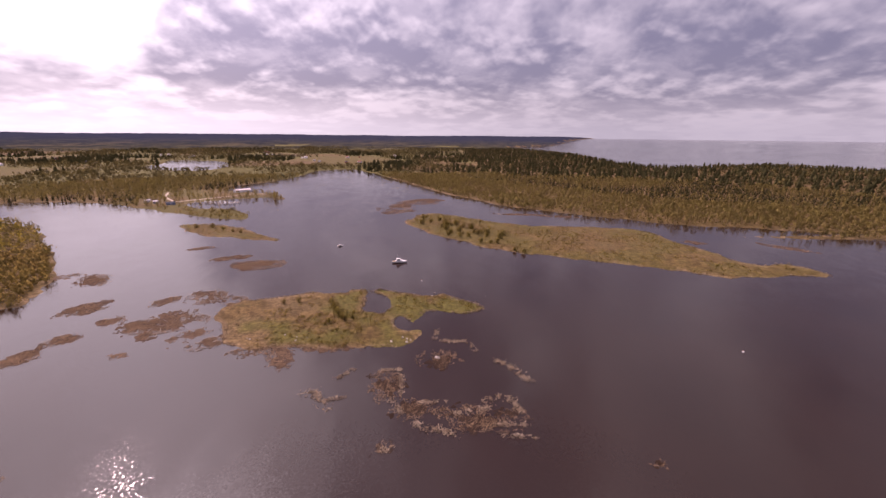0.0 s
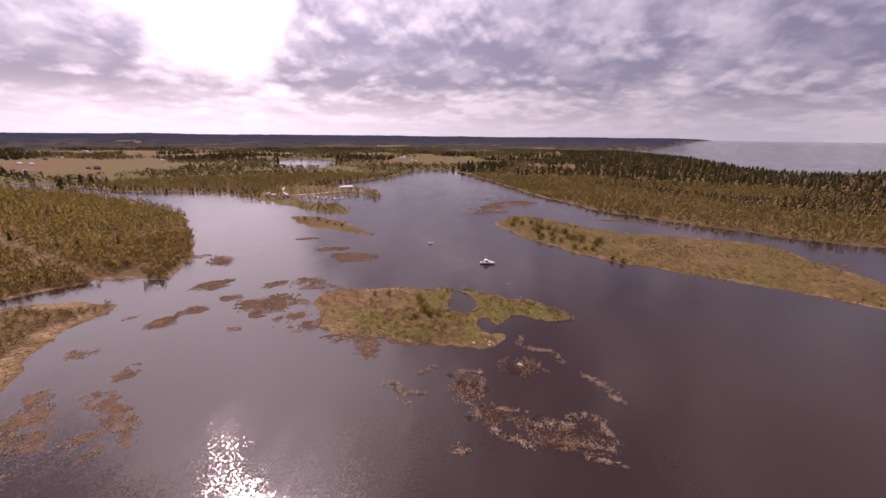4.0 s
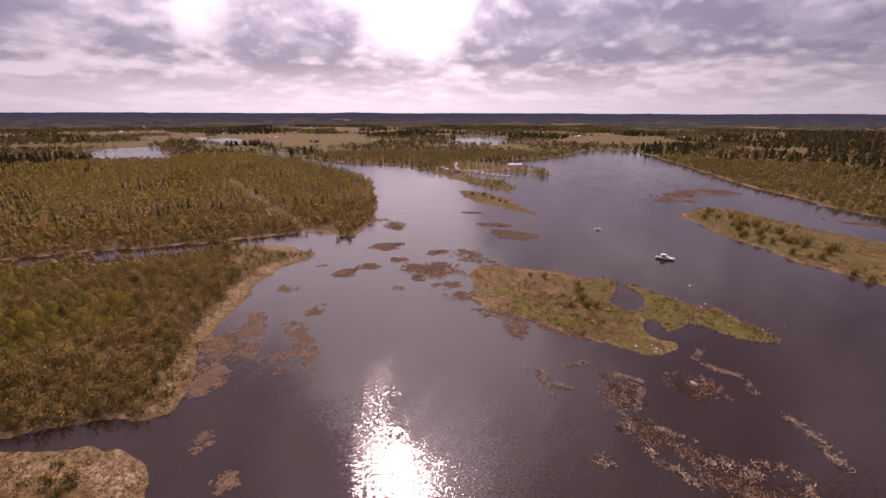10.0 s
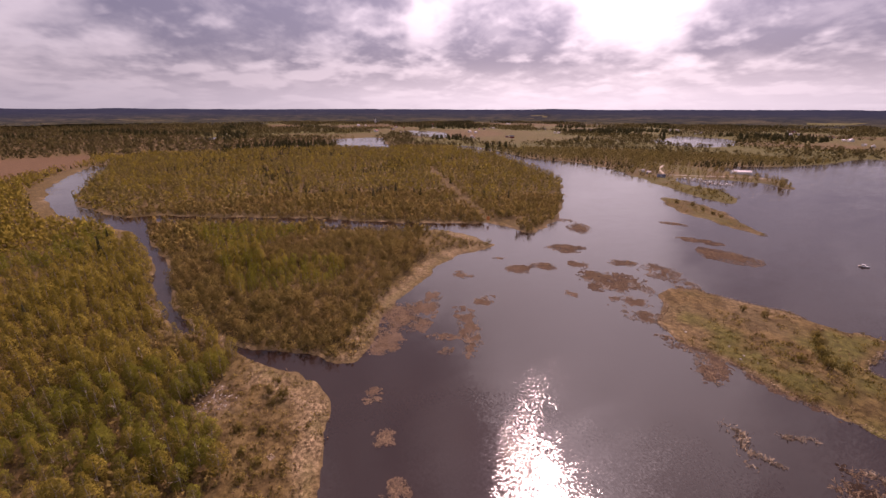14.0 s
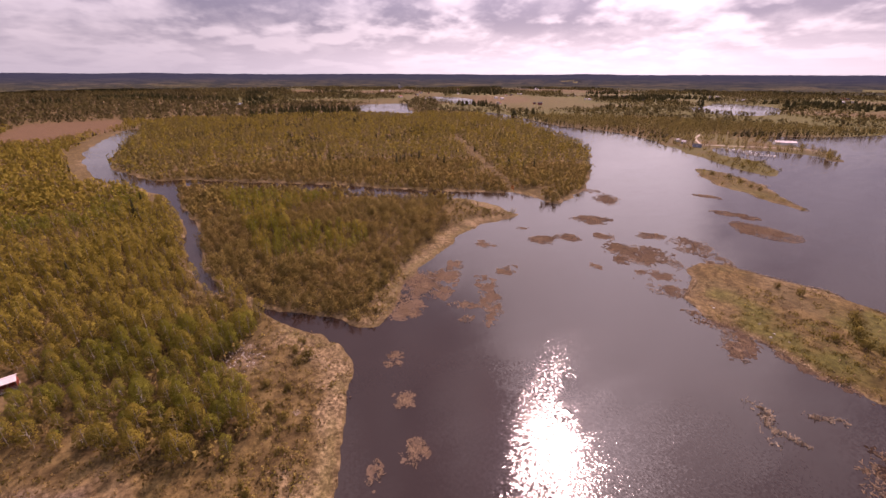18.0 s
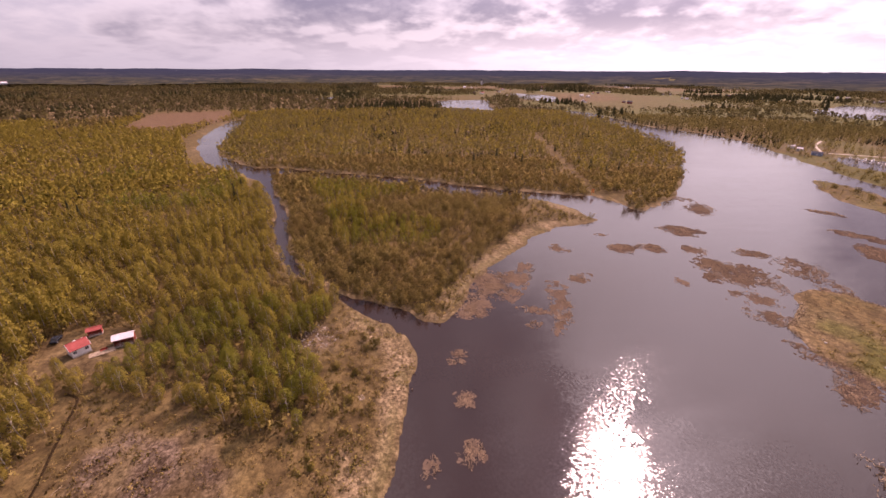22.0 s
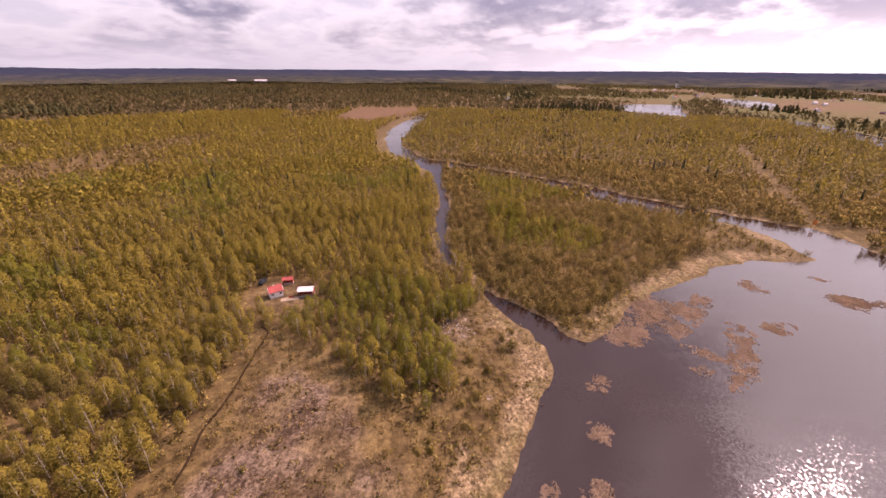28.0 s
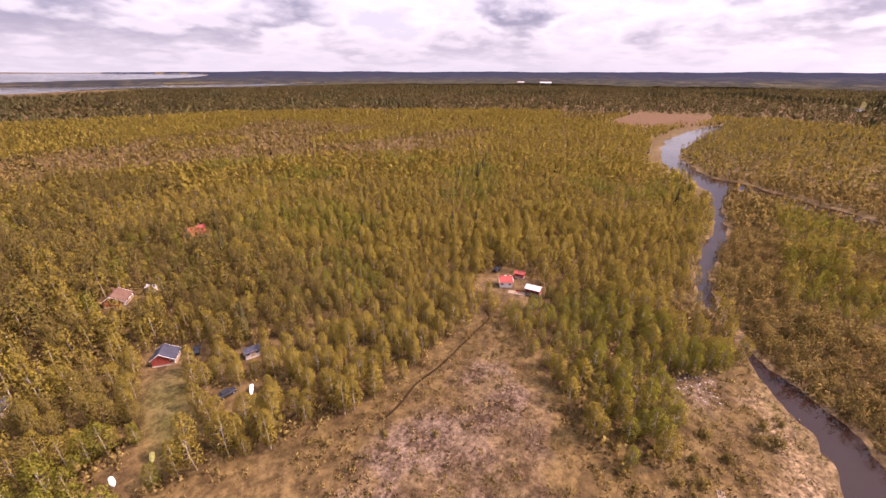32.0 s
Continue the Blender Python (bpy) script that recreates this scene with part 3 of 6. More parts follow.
    fresh = np.maximum(fresh, np.where((which == "north") & (x < 100), 0.8 * soft(lattice(p, 240, 18) * 0.7 + lattice(p, 70, 19) * 0.3, 0.28, 0.45) * soft(r, 700, 900), 0))
    fresh = np.maximum(fresh, np.where((which == "west") & (y < -900), 0.5 * soft(lattice(p, 200, 20), 0.3, 0.6), 0))
    wooded = np.maximum(wooded, np.maximum(soft(r, 1300, 1800) * 0.6, np.where(which == 'north', 0.7 * soft(r, 650, 900), 0)))
    for name, values in (("straw", straw * (1 - field)), ("bare", bare), ("field", field), ("fresh", fresh), ("wooded", wooded)):
        me.attributes.new(name, "FLOAT", "POINT").data.foreach_set("value", np.asarray(values, np.float32))
    tagged(new("ground", me), "marshy river delta ground with straw shores, fields and forest floor", "ground", kind="structure")


def build_water():
    angles = np.radians(np.arange(0, 360, 2.0))
    p, r, quads = rings(4.0, 1.09, 4860, angles)
    me = mesh_of("water", np.column_stack([p, rise(r)]), quads, [WATER], smooth=True)
    tagged(new("water", me), "dark brown peaty river water with wind ripples", "water", kind="structure")


build_ground()
build_water()

# ---- trees ----
RNG = np.random.default_rng(7)


def leaf_sprays(rng, centres, size):
    """One small three-cornered spray of leaves at each centre: vertices and faces."""
    n = len(centres)
    u = rng.normal(size=(n, 3)) * [1.0, 1.0, 1.7]
    u /= np.linalg.norm(u, axis=1, keepdims=True)
    v = np.cross(u, rng.normal(size=(n, 3)))
    v /= np.linalg.norm(v, axis=1, keepdims=True)
    s = size * rng.uniform(0.65, 1.4, (n, 1))
    p = np.stack([centres + u * s, centres - u * s * 0.6 + v * s * 0.72, centres - u * s * 0.6 - v * s * 0.72], 1).reshape(-1, 3)
    return p, np.arange(n * 3).reshape(-1, 3)


def halved(q):
    q = np.asarray(q)
    return q if q.shape[1] == 3 else np.concatenate([q[:, [0, 1, 2]], q[:, [0, 2, 3]]])


def tube(points, radii, sides=5):
    """Rings round a line of points, as quads."""
    a = np.arange(sides) * 2 * np.pi / sides
    ring = np.stack([np.cos(a), np.sin(a), 0 * a], -1)
    v = np.concatenate([np.asarray(p) + ring * r for p, r in zip(points, radii)])
    q = [(i * sides + j, i * sides + (j + 1) % sides, (i + 1) * sides + (j + 1) % sides, (i + 1) * sides + j) for i in range(len(points) - 1) for j in range(sides)]
    return v, np.array(q)


def pack(parts):
    """Join (vertices, quads, slot) pieces."""
    vs, qs, ms, n = [], [], [], 0
    for v, q, m in parts:
        vs.append(v), qs.append(np.asarray(q) + n), ms.append(np.full(len(q), m))
        n += len(v)
    return np.concatenate(vs), np.concatenate(qs), np.concatenate(ms)


def strewn(n):
    return np.arange(n * 4).reshape(-1, 4)


def birch_shape(rng, leaves, size, limbs=6, height=10.0, girth=1.8, low=0.22, fall=1.0):
    """A slender birch: leaning trunk, rising limbs, an egg-shaped crown of drooping sprays."""
    lean = rng.normal(0, 0.35, 2)
    top = np.array([lean[0], lean[1], height])
    wood = [tube([np.zeros(3), top * 0.35 + [0.1, 0, 0], top * 0.7, top * 0.97], [0.13, 0.10, 0.06, 0.02], 5 if limbs else 3)]
    lobes = rng.uniform(0.6, 1.15, 6)

    def reach(w, a):
        body = np.where(w < 0.4, 0.55 + 0.45 * np.sin(w / 0.4 * np.pi / 2), np.sqrt(np.clip(1.02 - (np.maximum(w - 0.4, 0) / 0.6) ** 2.5, 0.03, 1)))
        return girth * body * np.interp((a / (2 * np.pi) * 6 + w * 7) % 6, np.arange(7), np.append(lobes, lobes[0]))
    for k in range(limbs):
        w, a = rng.uniform(0.05, 0.8), rng.uniform(0, 2 * np.pi)
        r = float(reach(np.array(w), np.array(a))) * 0.85
        u = low + (1 - low) * w
        wood.append(tube([top * (u - 0.10), top * u + np.array([np.cos(a) * r, np.sin(a) * r, 0.2])], [0.05, 0.015], 3))
    w, a = rng.uniform(0, 1, leaves) ** 0.9, rng.uniform(0, 2 * np.pi, leaves)
    r = reach(w, a) * np.sqrt(rng.uniform(0.25, 1.0, leaves))
    at = top * (low + (1 - low) * w)[:, None] + np.stack([np.cos(a) * r, np.sin(a) * r, rng.normal(0, 0.25, leaves) - 0.1 * r * fall], -1)
    wv, wq, n = [], [], 0
    for v, q in wood:
        wv.append(v), wq.append(q + n)
        n += len(v)
    return (np.concatenate(wv), np.concatenate(wq)), leaf_sprays(rng, at, size)


def shrub_shape(rng, leaves, size, height=5.0, girth=2.2, stems=4):
    """A many-stemmed willow or alder, twiggy and half bare."""
    wv, wq, n, hubs = [], [], 0, []
    for k in range(max(stems, 6)):
        a, out = rng.uniform(0, 2 * np.pi), girth * rng.uniform(0.15, 0.8)
        end = np.array([np.cos(a) * out, np.sin(a) * out, height * rng.uniform(0.6, 0.97)])
        hubs += [end, end * [0.9, 0.9, 0.75], end * [0.7, 0.7, 0.5]]
        if k < stems:
            v, q = tube([np.zeros(3), end * [0.4, 0.4, 0.5], end], [0.07, 0.05, 0.015], 3)
            wv.append(v), wq.append(q + n)
            n += len(v)
    at = np.array(hubs)[rng.integers(0, len(hubs), leaves)] + rng.normal(0, 1, (leaves, 3)) * [0.5, 0.5, 0.55]
    at[:, 2] = np.clip(at[:, 2], 0.2, height * 1.04)
    wood = (np.concatenate(wv), np.concatenate(wq)) if wv else (np.zeros((0, 3)), np.zeros((0, 4), int))
    return wood, leaf_sprays(rng, at, size)


def spruce_shape(rng, tiers, boughs, height=12.0, girth=2.0):
    """A spruce: a straight trunk with tiers of drooping boughs."""
    wood = tube([(0, 0, 0), (0, 0, height * 0.97)], [0.16, 0.02], 4)
    quads = []
    for k in range(tiers):
        u = 0.10 + 0.88 * k / tiers
        reach = girth * (1 - u) ** 0.85 + 0.12
        for j in range(boughs):
            a = 2 * np.pi * (j + 0.5 * (k % 2)) / boughs + rng.uniform(-0.25, 0.25)
            long, w = reach * rng.uniform(0.7, 1.15), 1.5 * reach * np.pi / boughs
            d, s = np.array([np.cos(a), np.sin(a), 0]), np.array([-np.sin(a), np.cos(a), 0])
            z = height * u
            quads += [(0, 0, z + height / tiers * 1.15), d * long * 0.55 + s * w + [0, 0, z - 0.10 * long], d * long + [0, 0, z - 0.34 * long], d * long * 0.55 - s * w + [0, 0, z - 0.10 * long]]
    v = np.array([np.asarray(q, float) for q in quads])
    return wood, (v, halved(strewn(len(v) // 4)))


def pine_shape(rng, leaves, size, height=12.0):
    wood, crown = birch_shape(rng, leaves, size, 3, height, 2.6, 0.22)
    return wood, crown


def roundness(v):
    """For each vertex the way out of its crown's middle line, upwards at the top."""
    if not len(v):
        return v
    z0, z1 = v[:, 2].min(), v[:, 2].max()
    mid = v[:, :2].mean(0)
    out = np.column_stack([v[:, :2] - mid, (v[:, 2] - (z0 + 0.35 * (z1 - z0))) * 0.45])
    return out / (np.linalg.norm(out, axis=1, keepdims=True) + 1e-6)


def set_crown(me, vectors):
    me.attributes.new("crown", "FLOAT_VECTOR", "POINT").data.foreach_set("vector", np.asarray(vectors, np.float32).ravel())


def fold(shape, trunk=True):
    (wv, wq), (cv, cf) = shape
    if not trunk or not len(wv):
        return cv, cf, np.ones(len(cf), int)
    return pack([(wv, halved(wq), 0), (cv, cf, 1)])


def stand(name, label, places, shapes, mats, scales, category="trees", group=""):
    """Many trees of one kind as one mesh: each place takes a shape, a turn and a size of its own."""
    rng = np.random.default_rng(len(places))
    pick = rng.integers(0, len(shapes), len(places))
    vs, qs, ms, ns, n = [], [], [], [], 0
    for k, (v, q, m) in enumerate(shapes):
        at, way = places[pick == k], roundness(v)
        if not len(at):
            continue
        a, s = rng.uniform(0, 2 * np.pi, len(at)), rng.uniform(*scales, len(at)) * (0.78 + 0.44 * lattice(at[:, :2], 19, 55))
        c, si = np.cos(a)[:, None] * s[:, None], np.sin(a)[:, None] * s[:, None]
        w = rng.uniform(0.85, 1.15, (len(at), 1))
        x = (v[None, :, 0] * c - v[None, :, 1] * si) * w + at[:, 0:1]
        y = (v[None, :, 0] * si + v[None, :, 1] * c) * w + at[:, 1:2]
        z = v[None, :, 2] * s[:, None] + at[:, 2:3]
        vs.append(np.stack([x, y, z], -1).reshape(-1, 3))
        cs, sn = np.cos(a)[:, None], np.sin(a)[:, None]
        ns.append(np.stack([way[None, :, 0] * cs - way[None, :, 1] * sn, way[None, :, 0] * sn + way[None, :, 1] * cs, np.broadcast_to(way[None, :, 2], (len(at), len(v)))], -1).reshape(-1, 3))
        qs.append((q[None] + n + len(v) * np.arange(len(at))[:, None, None]).reshape(-1, 3))
        ms.append(np.tile(m, len(at)))
        n += len(v) * len(at)
    me = mesh_of(name, np.concatenate(vs), np.concatenate(qs), mats, np.concatenate(ms))
    set_crown(me, np.concatenate(ns))
    return tagged(new(name, me), label, category, group, "stuff")


def scatter(x0, x1, y0, y1, gap, seed):
    rng = np.random.default_rng(seed)
    gx, gy = np.meshgrid(np.arange(x0, x1, gap), np.arange(y0, y1, gap))
    p = np.stack([gx.ravel(), gy.ravel()], -1)
    return p + rng.uniform(-0.48, 0.48, p.shape) * gap


def grounded(p, d):
    return np.column_stack([p, ground_height(p, d) - 0.12])


def seen_side(p):
    """Within the sweep that the place is laid out for (the rest stays open ground)."""
    a = np.degrees(np.arctan2(-(p[:, 0] - HUB[0]), p[:, 1] - HUB[1]))
    a = np.where(a < -120, a + 360, a)
    return (a > -56) & (a < 192)


rng = np.random.default_rng(3)
BIRCH_MID = [fold(birch_shape(rng, 310, 0.28, 0, 9.0, 2.4, 0.14)) for _ in range(6)]
BIRCH_LOW = [fold(birch_shape(rng, 125, 0.42, 0, 8.6, 2.5, 0.12)) for _ in range(6)]
BIRCH_FAR = [fold(birch_shape(rng, 22, 0.76, 0, 7.2, 2.5, 0.10), False) for _ in range(6)]
WILLOW_MID = [fold(shrub_shape(rng, 250, 0.20, 4.2, 2.6, stems=2)) for _ in range(5)]
WILLOW_FAR = [fold(shrub_shape(rng, 34, 0.52, 4.2, 3.0, 0), False) for _ in range(5)]
SPRUCE_MID = [fold(spruce_shape(rng, 9, 7)) for _ in range(3)]
SPRUCE_FAR = [fold(spruce_shape(rng, 4, 4), False) for _ in range(3)]
PINE_MID = [fold(pine_shape(rng, 210, 0.33)) for _ in range(4)]
UNDER = [fold(shrub_shape(rng, 30, 0.29, 2.1, 1.7, 0), False) for _ in range(4)]
BUSH_MID = [fold(shrub_shape(rng, 60, 0.24, 2.2, 1.5, 2)) for _ in range(4)]
CLUMP_FAR = [fold(birch_shape(rng, 13, 1.7, 0, 7, 6.0, 0.1), False) for _ in range(4)]
SPRUCE_CLUMP = [fold(spruce_shape(rng, 2, 4, 10, 3.4), False) for _ in range(3)]

groves = defaultdict(list)


def plant(kind, p, d):
    if len(p):
        groves[kind].append(grounded(p, d))


def open_spots(p):
    """Depth inside the clearing, yards, fields and harbour, where no trees stand."""
    best = depth_in(p, closed_curve(CLEARING))
    for poly in (*YARDS, MARINA):
        best = np.maximum(best, depth_in(p, closed_curve(poly)))
    for poly in FIELDS:
        best = np.maximum(best, depth_in(p, np.array(poly, float)))
    for x, y, r in HOUSES:  # each house, and the open ground before it
        ahead = HUB - (x, y)
        ahead = ahead / np.linalg.norm(ahead)
        off = p - (x, y)
        along, aside = off @ ahead, off @ np.array([-ahead[1], ahead[0]])
        best = np.maximum(best, r * 0.62 - np.hypot(np.maximum(0, np.abs(along - r * 0.6) - r * 0.6), aside))
    return best


def sow(x0, x1, y0, y1, gap, seed, near, far):
    p = scatter(x0, x1, y0, y1, gap, seed)
    r = np.linalg.norm(p - HUB, axis=1)
    p = p[(r >= near) & (r < far) & seen_side(p)]
    d, which = land(p)
    keep = (d > np.where((which == "west") | (which == "middle"), 1.2, 2.0)) & (open_spots(p) < -1)
    return p[keep], d[keep], which[keep]


def plant_near():
    p, d, which = sow(-420, 420, -400, 420, 4.0, 11, 30, 400)
    n1, n2, u = lattice(p, 40, 31), lattice(p, 12, 32), np.random.default_rng(5).uniform(size=len(p))
    r = np.linalg.norm(p - HUB, axis=1)
    west, mid, point, north = which == "west", which == "middle", which == "point", which == "north"
    gone = np.zeros(len(p), bool)

    def take(kind, mask):
        nonlocal gone
        mask = mask & ~gone
        plant(kind, p[mask], d[mask])
        gone |= mask

    def take_by(kind, mask):
        """Finer crowns close by, plainer ones farther off."""
        take(kind + "_tree", mask & (r < 150))
        take(kind, mask & (r < 225))
        take(kind + "_low", mask)
    beach = west & (p[:, 0] > -142) & (p[:, 1] > -14 - 0.3 * (p[:, 0] + 60))
    spit = mid & (p[:, 1] > -0.78 * p[:, 0] - 66)
    take("skip", beach & (d < 10 + 10 * (n2 - 0.5)))
    take("skip", spit & (d < 4 + 13 * (n2 - 0.3)))
    take("skip", ((which == "island") | (which == "long") | (which == "small")))
    take("skip", west & (p[:, 0] < -300) & (d < 6 + 10 * n2))
    take("skip", point & (np.hypot(p[:, 0] + 240, p[:, 1] - 190) < 8 + 7 * n2))
    q, dq, wq = sow(-270, 60, -260, 60, 3.0, 17, 30, 250)
    inner = (wq == "west") | (wq == "middle")
    low = grounded(q[inner], dq[inner])
    stand("undergrowth", "olive undergrowth of birch saplings and dead grass between the trees", low, UNDER, [BARK, LEAF_WILLOW], (0.7, 1.7), "undergrowth")
    line = np.abs((p[:, 0] + 248) * 0.28 + (p[:, 1] - 177) * 0.96)
    take("skip", point & (line < 4.0) & (p[:, 0] > -520))
    take("spruce", west & ((p[:, 0] < -142) | (p[:, 1] < -95)) & (u < 0.004 + 0.016 * (n1 > 0.74)))
    take_by("pine", west & (p[:, 0] > -75) & (p[:, 1] < -88) & (n1 > 0.35) & (u < 0.5))
    take_by("fresh", west & (n1 > 0.64) & (u < 0.7))
    take("bush", west & (d < 30) & (p[:, 0] > -170) & (u < 0.35))
    take_by("birch", west & (r < 300) & (u < 0.93))
    take("birch_far", west & (r >= 300) & (u < 0.8))
    take("bush", spit & (d < 30) & (n1 > 0.35))
    take("willow", mid & ((n1 < 0.55) | (d < 22)) & (r < 260))
    take("willow_far", mid & ((n1 < 0.55) | (d < 22)))
    take_by("fresh", mid & (u < 0.5))
    take_by("birch", mid & (u < 0.9))
    take("spruce", point & (d > 45) & (u < 0.012 + 0.10 * (n1 > 0.66)))
    take("willow", point & ((d < 50) | (n1 < 0.5)) & (r < 270))
    take("willow_far", point & ((d < 55) | (n1 < 0.5)))
    take("alder_far", point & (u < 0.6))
    take("birch_far", point & (u < 0.85))
    take("belt_low", north & (d < 100 + 80 * n1))
    take("spruce_far", north & (d > 130) & (u < 0.30 * (n1 > 0.4)))
    take("belt_far", north & (u < 0.85))


def plant_middle():
    p, d, which = sow(-900, 900, -900, 900, 5.6, 12, 400, 900)
    keep = (which != "small") & (which != "long")
    p, d, which = p[keep], d[keep], which[keep]
    n1, u = lattice(p, 90, 41), np.random.default_rng(6).uniform(size=len(p))
    west, point, north = which == "west", which == "point", which == "north"
    track = np.abs((p[:, 0] + 248) * 0.28 + (p[:, 1] - 177) * 0.96)
    gone = point & (track < 5) & (p[:, 0] > -520) | west & (p[:, 0] > -760) & (p[:, 1] > -260) & (d < 10 + 10 * n1)
    p, d, n1, u, west, point, north = p[~gone], d[~gone], n1[~gone], u[~gone], west[~gone], point[~gone], north[~gone]
    heath = west & (lattice(p * [0.5, 1.0], 70, 47) > 0.66) & (p[:, 1] < -230)
    bank = north & (d < 105 + 85 * n1) & (p[:, 0] > -150)
    harbour = north & (p[:, 0] < -150) & (d > 35)
    dark = (north & ~bank & ~harbour & (u < 0.15 + 0.75 * n1) & (n1 > 0.30)) | (harbour & (u < 0.12)) | (point & (d > 70) & (u < 0.04 + 0.42 * (lattice(p, 60, 49) > 0.58))) | (west & (u < 0.02 + 0.30 * np.clip((np.hypot(p[:, 0], p[:, 1]) - 430) / 450, 0, 1) * (lattice(p, 70, 48) > 0.42)))
    for kind, mask in (("spruce_far", dark), ("belt_low", ~dark & bank & (n1 < 0.7)), ("belt_far", ~dark & north & ~(bank & (n1 < 0.7)) & (u < 0.93)), ("alder_far", ~dark & point & (u < 0.65)), ("birch_far", ~dark & ~north & ~(point & (u < 0.65)) & ~heath & ~(bank & (n1 < 0.7)) & (u < 0.93)), ("willow_far", heath & (u < 0.6))):
        plant(kind, p[mask], d[mask])


def plant_far():
    p, d, which = sow(-2600, 1400, -2600, 2600, 16.5, 13, 900, 2500)
    n1, n2, u = lattice(p, 170, 51), lattice(p * [0.45, 1.0], 55, 52), np.random.default_rng(8).uniform(size=len(p))
    north = which == "north"
    far_field = (lattice(p, 330, 11) * 0.7 + lattice(p, 120, 12) * 0.3 > 0.66) & north & (p[:, 0] < 100)
    farmland = north & (p[:, 0] < 100) & (p[:, 0] > -1700)
    keep = ~far_field & (~farmland | (n2 > 0.34)) & ~((p[:, 1] < -1500) & (d < 320))
    p, d, n1, u = p[keep], d[keep], n1[keep], u[keep]
    dark = (n1 > np.where(p[:, 1] < 0, 0.8, 0.66)) & (u < 0.8) | (p[:, 0] > 100 + 700 * (n1 - 0.6)) & (u < 0.5)
    plant("spruce_clump", p[dark], d[dark])
    plant("clump", p[~dark], d[~dark])


def build_far_canopy():
    """The unbroken woods towards the horizon, as one uneven roof of crowns."""
    angles = np.radians(np.arange(-58, 196, 0.25))
    p, r, quads = rings(2350.0, 1.012, 4850, angles)
    d, which = land(p)
    m = len(angles)
    h = 5 + 5 * lattice(p, 30, 61) + 5 * lattice(p, 110, 62)
    h = np.where(p[:, 0] > 100, h * np.clip((d - 10) / 220, 0.1, 1), h)
    h = np.where(p[:, 1] < 0, h * np.clip((d - 80) / 500, 0.15, 1), h)
    h = np.where((which == "north") & (p[:, 0] < 100), h * np.clip((r - 2350) / 1100, 0.12, 1), h)
    z = np.where(d > 10, ground_height(p, d) + h, rise(r) - 3)
    gaps = (lattice(p * [0.5, 1.0], 260, 63) * 0.6 + lattice(p, 80, 65) * 0.4 > 0.60 + 0.26 * np.clip((r - 2400) / 1500, 0, 1)) & (which == "north") & (p[:, 0] < 100)
    z = np.where(gaps, rise(r) - 3, z)
    keep = (d[quads] > 10).any(1) & ((quads[:, 0] % m) != m - 1)
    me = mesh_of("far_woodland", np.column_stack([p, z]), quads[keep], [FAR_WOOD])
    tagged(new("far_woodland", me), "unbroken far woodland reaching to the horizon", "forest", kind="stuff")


build_far_canopy()
plant_near()
plant_middle()
plant_far()
KINDS = {
    "birch": (BIRCH_MID, [BARK_BIRCH, LEAF_BIRCH], (0.55, 1.22), "birch_wood", "dense young birch wood in first yellow-green leaf"),
    "birch_far": (BIRCH_FAR, [BARK_BIRCH, LEAF_BIRCH], (0.85, 1.4), "birch_wood", "wide birch wood in yellow-green spring leaf"),
    "alder_far": (BIRCH_FAR, [BARK, LEAF_ALDER], (0.75, 1.3), "alder_wood", "olive-brown alders and willows just coming into leaf"),
    "belt_low": (WILLOW_FAR, [BARK, LEAF_BELT], (1.0, 1.7), "willow_belt", "olive-brown willow belt along the far river bank"),
    "belt_far": (BIRCH_FAR, [BARK, LEAF_BELT], (0.75, 1.25), "mixed_wood", "olive-brown mixed wood between the conifers of the far bank"),
    "fresh": (BIRCH_MID, [BARK_BIRCH, LEAF_FRESH], (0.6, 1.05), "aspen_wood", "groups of bright green leafing aspens among birches"),
    "willow": (WILLOW_MID, [BARK, LEAF_WILLOW], (0.9, 1.5), "willow_thicket", "half-bare brown willow thicket on the river banks"),
    "willow_far": (WILLOW_FAR, [BARK, LEAF_WILLOW], (0.9, 1.6), "willow_thicket", "olive-brown willow belt along the far bank"),
    "spruce": (SPRUCE_MID, [BARK, NEEDLES], (0.6, 1.1), "spruces", "scattered dark green spruces standing above the birches"),
    "spruce_far": (SPRUCE_FAR, [BARK, NEEDLES], (0.32, 0.60), "spruce_forest", "dark conifer forest behind the river bank"),
    "pine": (PINE_MID, [BARK, PINE], (0.7, 1.1), "pine_wood", "olive-green pines round the cabins"),
    "bush": (BUSH_MID, [BARK, LEAF_BUSH], (0.7, 1.4), "bushes", "low olive bushes on the marsh"),
    "clump": (CLUMP_FAR, [BARK, FAR_LEAF], (0.9, 1.45), "far_wood", "far mixed wood seen as soft olive crowns"),
    "spruce_clump": (SPRUCE_CLUMP, [BARK, NEEDLES], (0.8, 1.4), "far_conifer_forest", "far dark conifer forest reaching to the horizon"),
}
for base in ("birch", "fresh", "pine"):
    shapes, mats, scales, name, label = KINDS[base]
    KINDS[base + "_low"] = (shapes if base == "pine" else BIRCH_LOW, mats, scales, name, label)
for kind, (shapes, mats, scales, name, label) in KINDS.items():
    if groves[kind]:
        stand(name, label, np.concatenate(groves[kind]), shapes, mats, scales)


# ---- single trees and bushes ----


def tree_thing(name, shape, bark, leaf, label, category):
    (wv, wq), (cv, cf) = shape
    trunk = tagged(new(name, mesh_of("trunk", wv, wq, [bark], smooth=True)), label, category)
    part_ob = new("crown", mesh_of("crown", cv, cf, [leaf]))
    set_crown(part_ob.data, roundness(cv))
    part_ob.parent = trunk
    return trunk


